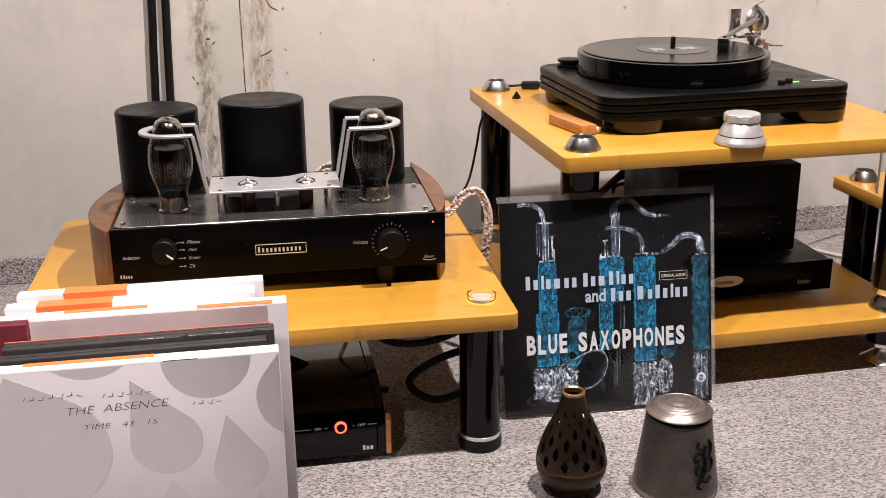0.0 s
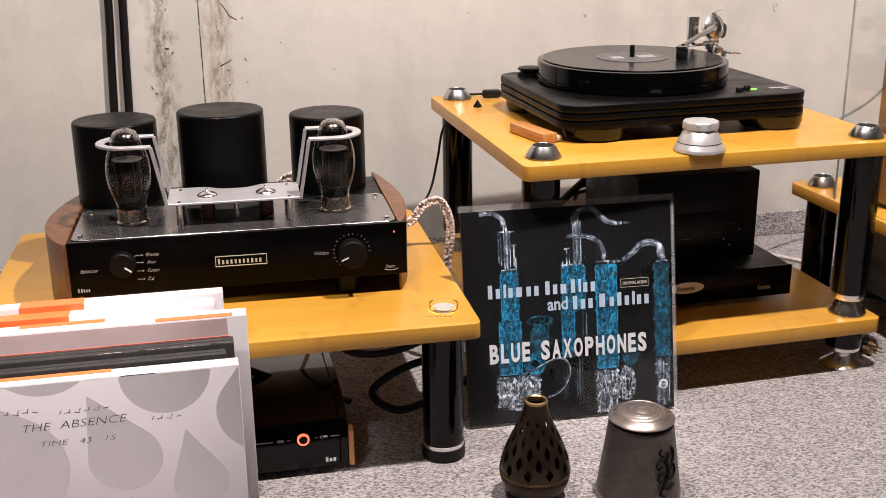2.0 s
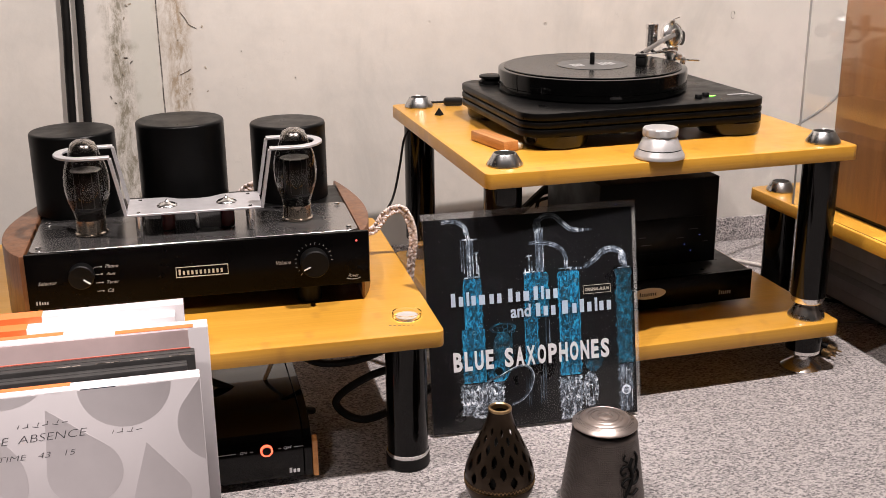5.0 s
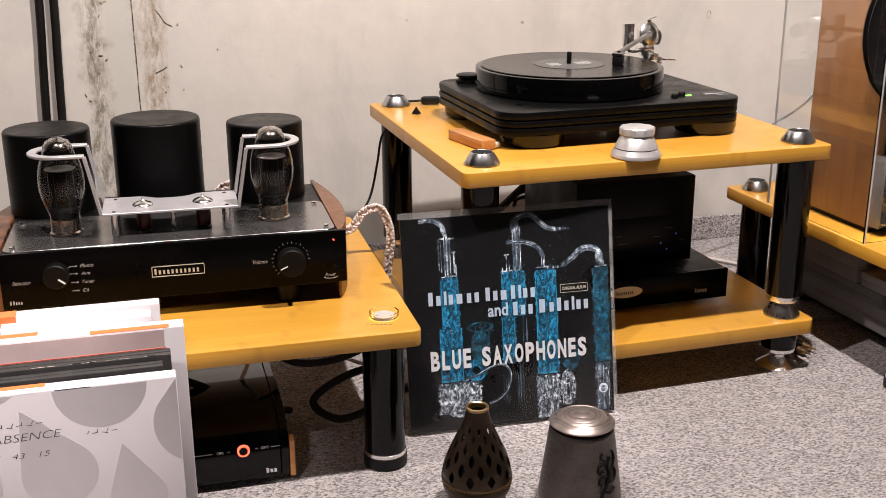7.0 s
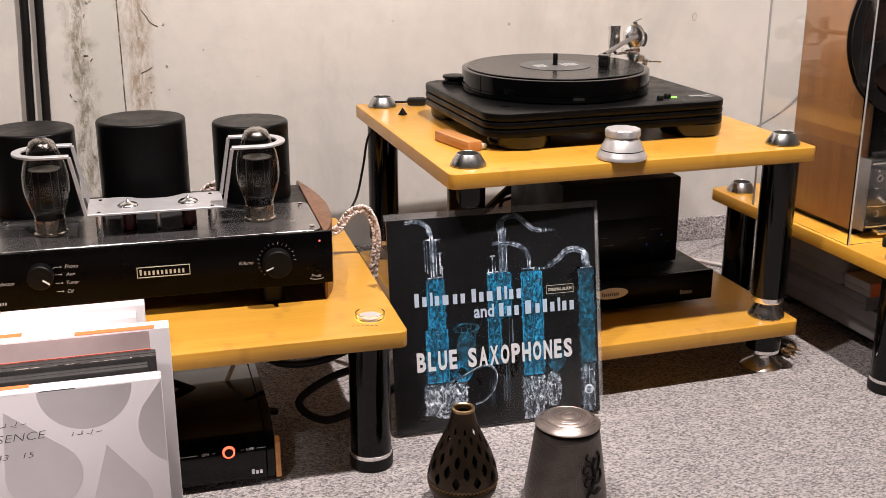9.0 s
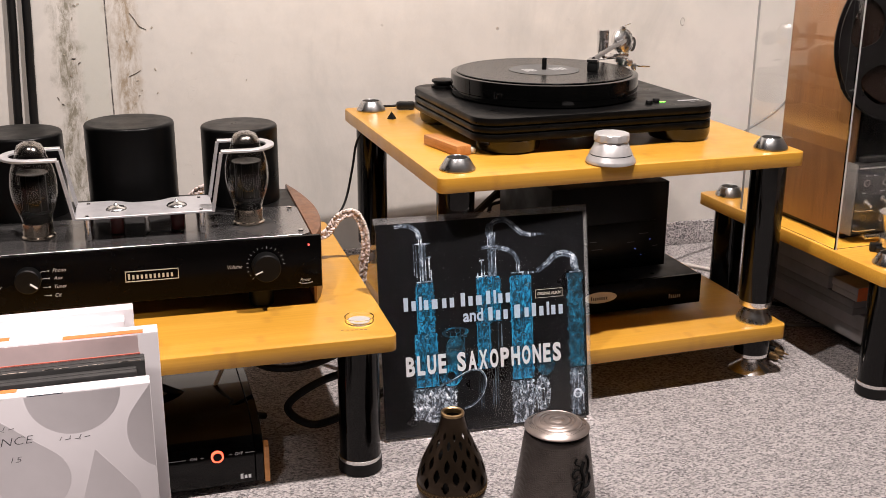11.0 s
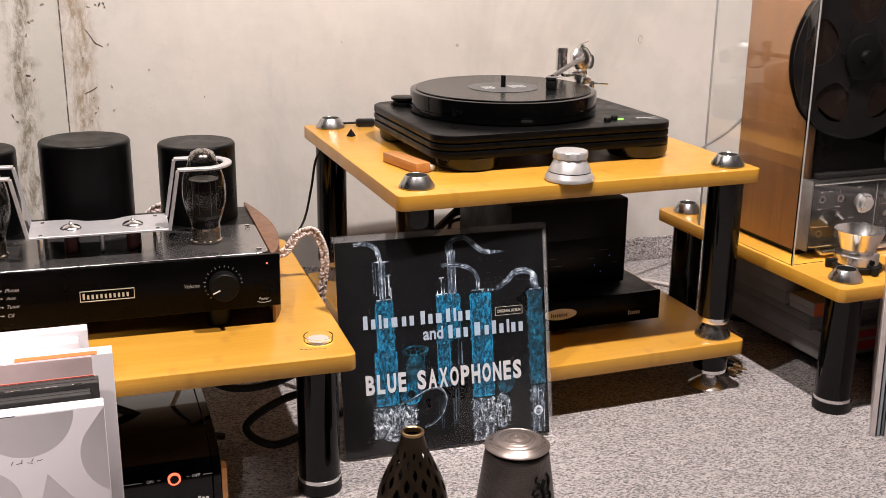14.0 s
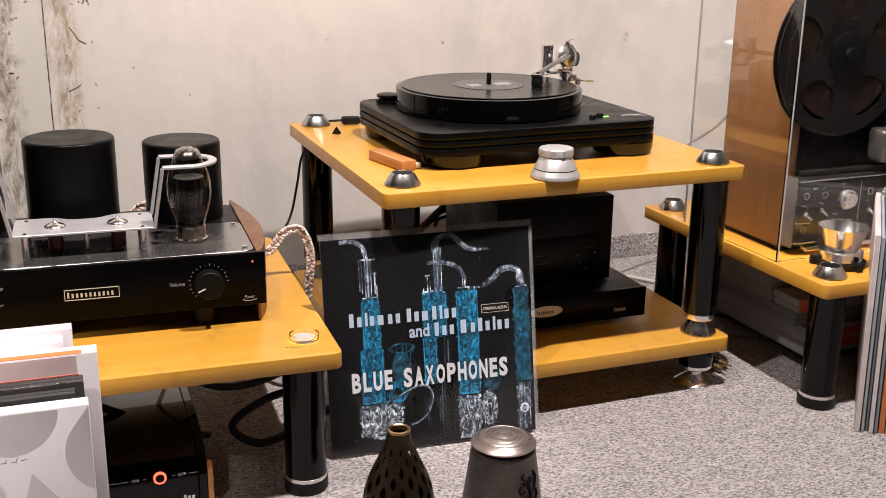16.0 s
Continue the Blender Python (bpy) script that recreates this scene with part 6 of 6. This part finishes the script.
cable("power_cable", "bundle of black cable behind an amplifier", [(0.249, 1.998, 0.195), (0.249, 1.998, 0.211), (0.260, 2.001, 0.220), (0.278, 2.005, 0.222), (0.283, 2.006, 0.213), (0.265, 2.002, 0.210), (0.252, 1.999, 0.206), (0.246, 1.997, 0.192)], 0.0035, RUBBER)
cable("power_cable", "black cable slanting behind a record sleeve", [(0.198, 1.986, 0.174), (0.223, 1.992, 0.194), (0.249, 1.998, 0.217), (0.278, 2.005, 0.242)], 0.0075, RUBBER)
cable("signal_cable", "thin grey cable across a concrete wall", [(0.66, 2.12, 0.235), (0.72, 2.16, 0.255), (0.80, 2.2, 0.295), (0.88, 2.2, 0.35), (0.95, 2.2, 0.44)], 0.0028, GREY_PLASTIC)
cable("signal_cable", "thin white cable on the carpet by the wall", [(-1.30, 1.80, 0.006), (-1.02, 1.86, 0.006), (-0.93, 1.82, 0.006), (-0.84, 1.83, 0.006), (-0.70, 1.90, 0.006)], 0.0035, WHITE_PLASTIC)
for k, (pts, mat) in enumerate((([(0.62, 2.02, 0.006), (0.74, 1.98, 0.006), (0.86, 2.00, 0.006), (1.05, 1.96, 0.006), (1.25, 2.05, 0.006)], GREY_PLASTIC), ([(0.60, 2.16, 0.006), (0.72, 2.10, 0.006), (0.80, 1.97, 0.006), (0.95, 1.92, 0.006), (1.2, 1.93, 0.006)], RUBBER), ([(0.70, 2.22, 0.006), (0.83, 2.12, 0.006), (0.98, 2.10, 0.006), (1.2, 2.12, 0.006)], WHITE_PLASTIC), ([(0.56, 2.08, 0.006), (0.66, 2.00, 0.006), (0.70, 1.92, 0.006), (0.80, 1.85, 0.006), (1.0, 1.84, 0.006)], GREY_PLASTIC))):
    cable("floor_cable", ("grey", "black", "white", "grey")[k] + " cable lying on the carpet", pts, 0.0038, mat)
ad = thing("cream_plug", pose(0.655, 2.055, 0.0005, 0, 0, 8), "cream plastic plug lying on the carpet", "plug")
part("body", box(0, 0.045, 0, 0.02, 0, 0.017, 0.002), CREAM, ad)
part("tail", box(0.0455, 0.065, 0.003, 0.017, 0.002, 0.014, 0.002), CREAM, ad)
part("nose", box(-0.022, -0.0005, 0.005, 0.015, 0.003, 0.012, 0.001), CREAM, ad)
for k, (dx, dy, rz) in enumerate(((0.0, 0.0, -56), (0.014, 0.016, -52))):
    pl = thing("audio_plug", pose(0.690 + dx, 1.735 + dy, 0.0085, 0, 0, rz), "black and gold audio plug lying on the carpet", "plug", "audio plugs on the carpet")
    spin = Matrix.Rotation(radians(90), 4, "Y")
    part("grip", moved(lathe([(0.0055, 0), (0.0068, 0.004), (0.0072, 0.030), (0.0060, 0.036)], 20), spin), SATIN, pl)
    part("band", moved(lathe([(0.0070, 0.0362), (0.0070, 0.040)], 20), spin), BRASS, pl, "gold band")
    part("sleeve", moved(lathe([(0.0052, 0.0402), (0.0052, 0.050), (0.0042, 0.0505)], 20), spin), BRASS, pl, "gold contact sleeve")
    part("pin", moved(lathe([(0.0016, 0.0507), (0.0016, 0.060), (0, 0.0608)], 12), spin), BRASS, pl)
# flat boxes stored under the third rack
def stored_box(x0, x1, y0, y1, z0, z1, colour, label, tags=()):
    ob = thing("storage_box", R3 @ pose(0, 0, z0), label, "box", "flat boxes under a rack")
    mat = plain("box_card", colour, 0.6, vary=0.15, scale=25, bump=0.03)
    h = z1 - z0
    part("tray", box(x0 + 0.002, x1 - 0.002, y0 + 0.002, y1, 0.0003, h * 0.45, 0.001), mat, ob)
    part("lid", box(x0, x1, y0, y1, h * 0.45 + 0.0006, h - 0.0006, 0.0015), mat, ob)
    for a, b, c, d, tint, words in tags:
        part("label", box(a, b, y0 - 0.0006, y0 - 0.0001, c - z0, d - z0), plain("box_label", tint, 0.5, vary=0.1, scale=40, bump=0.01), ob, words)
    return ob


# the lowest one is an added black block: the shadow beneath the grey box
stored_box(0.150, 0.500, 0.190, 0.470, 0.0005, 0.0300, (0.02, 0.02, 0.021), "black block added for the shade beneath a stored box")
stored_box(0.106, 0.520, 0.150, 0.470, 0.0305, 0.0840, (0.24, 0.23, 0.23), "pale grey flat box stored under a rack", ((0.150, 0.300, 0.040, 0.056, (0.42, 0.03, 0.03), "red printed label"), (0.150, 0.300, 0.062, 0.076, (0.42, 0.03, 0.03), "red printed label")))
stored_box(0.086, 0.470, 0.160, 0.470, 0.0845, 0.1130, (0.15, 0.145, 0.147), "grey flat box stored under a rack")
stored_box(0.082, 0.400, 0.150, 0.215, 0.1135, 0.1400, (0.28, 0.27, 0.265), "off-white box with orange label stored under a rack", ((0.084, 0.125, 0.1150, 0.1385, (0.62, 0.14, 0.04), "orange label"),))
stored_box(0.080, 0.430, 0.222, 0.460, 0.1135, 0.1650, (0.20, 0.195, 0.195), "pale flat box stored under a rack")
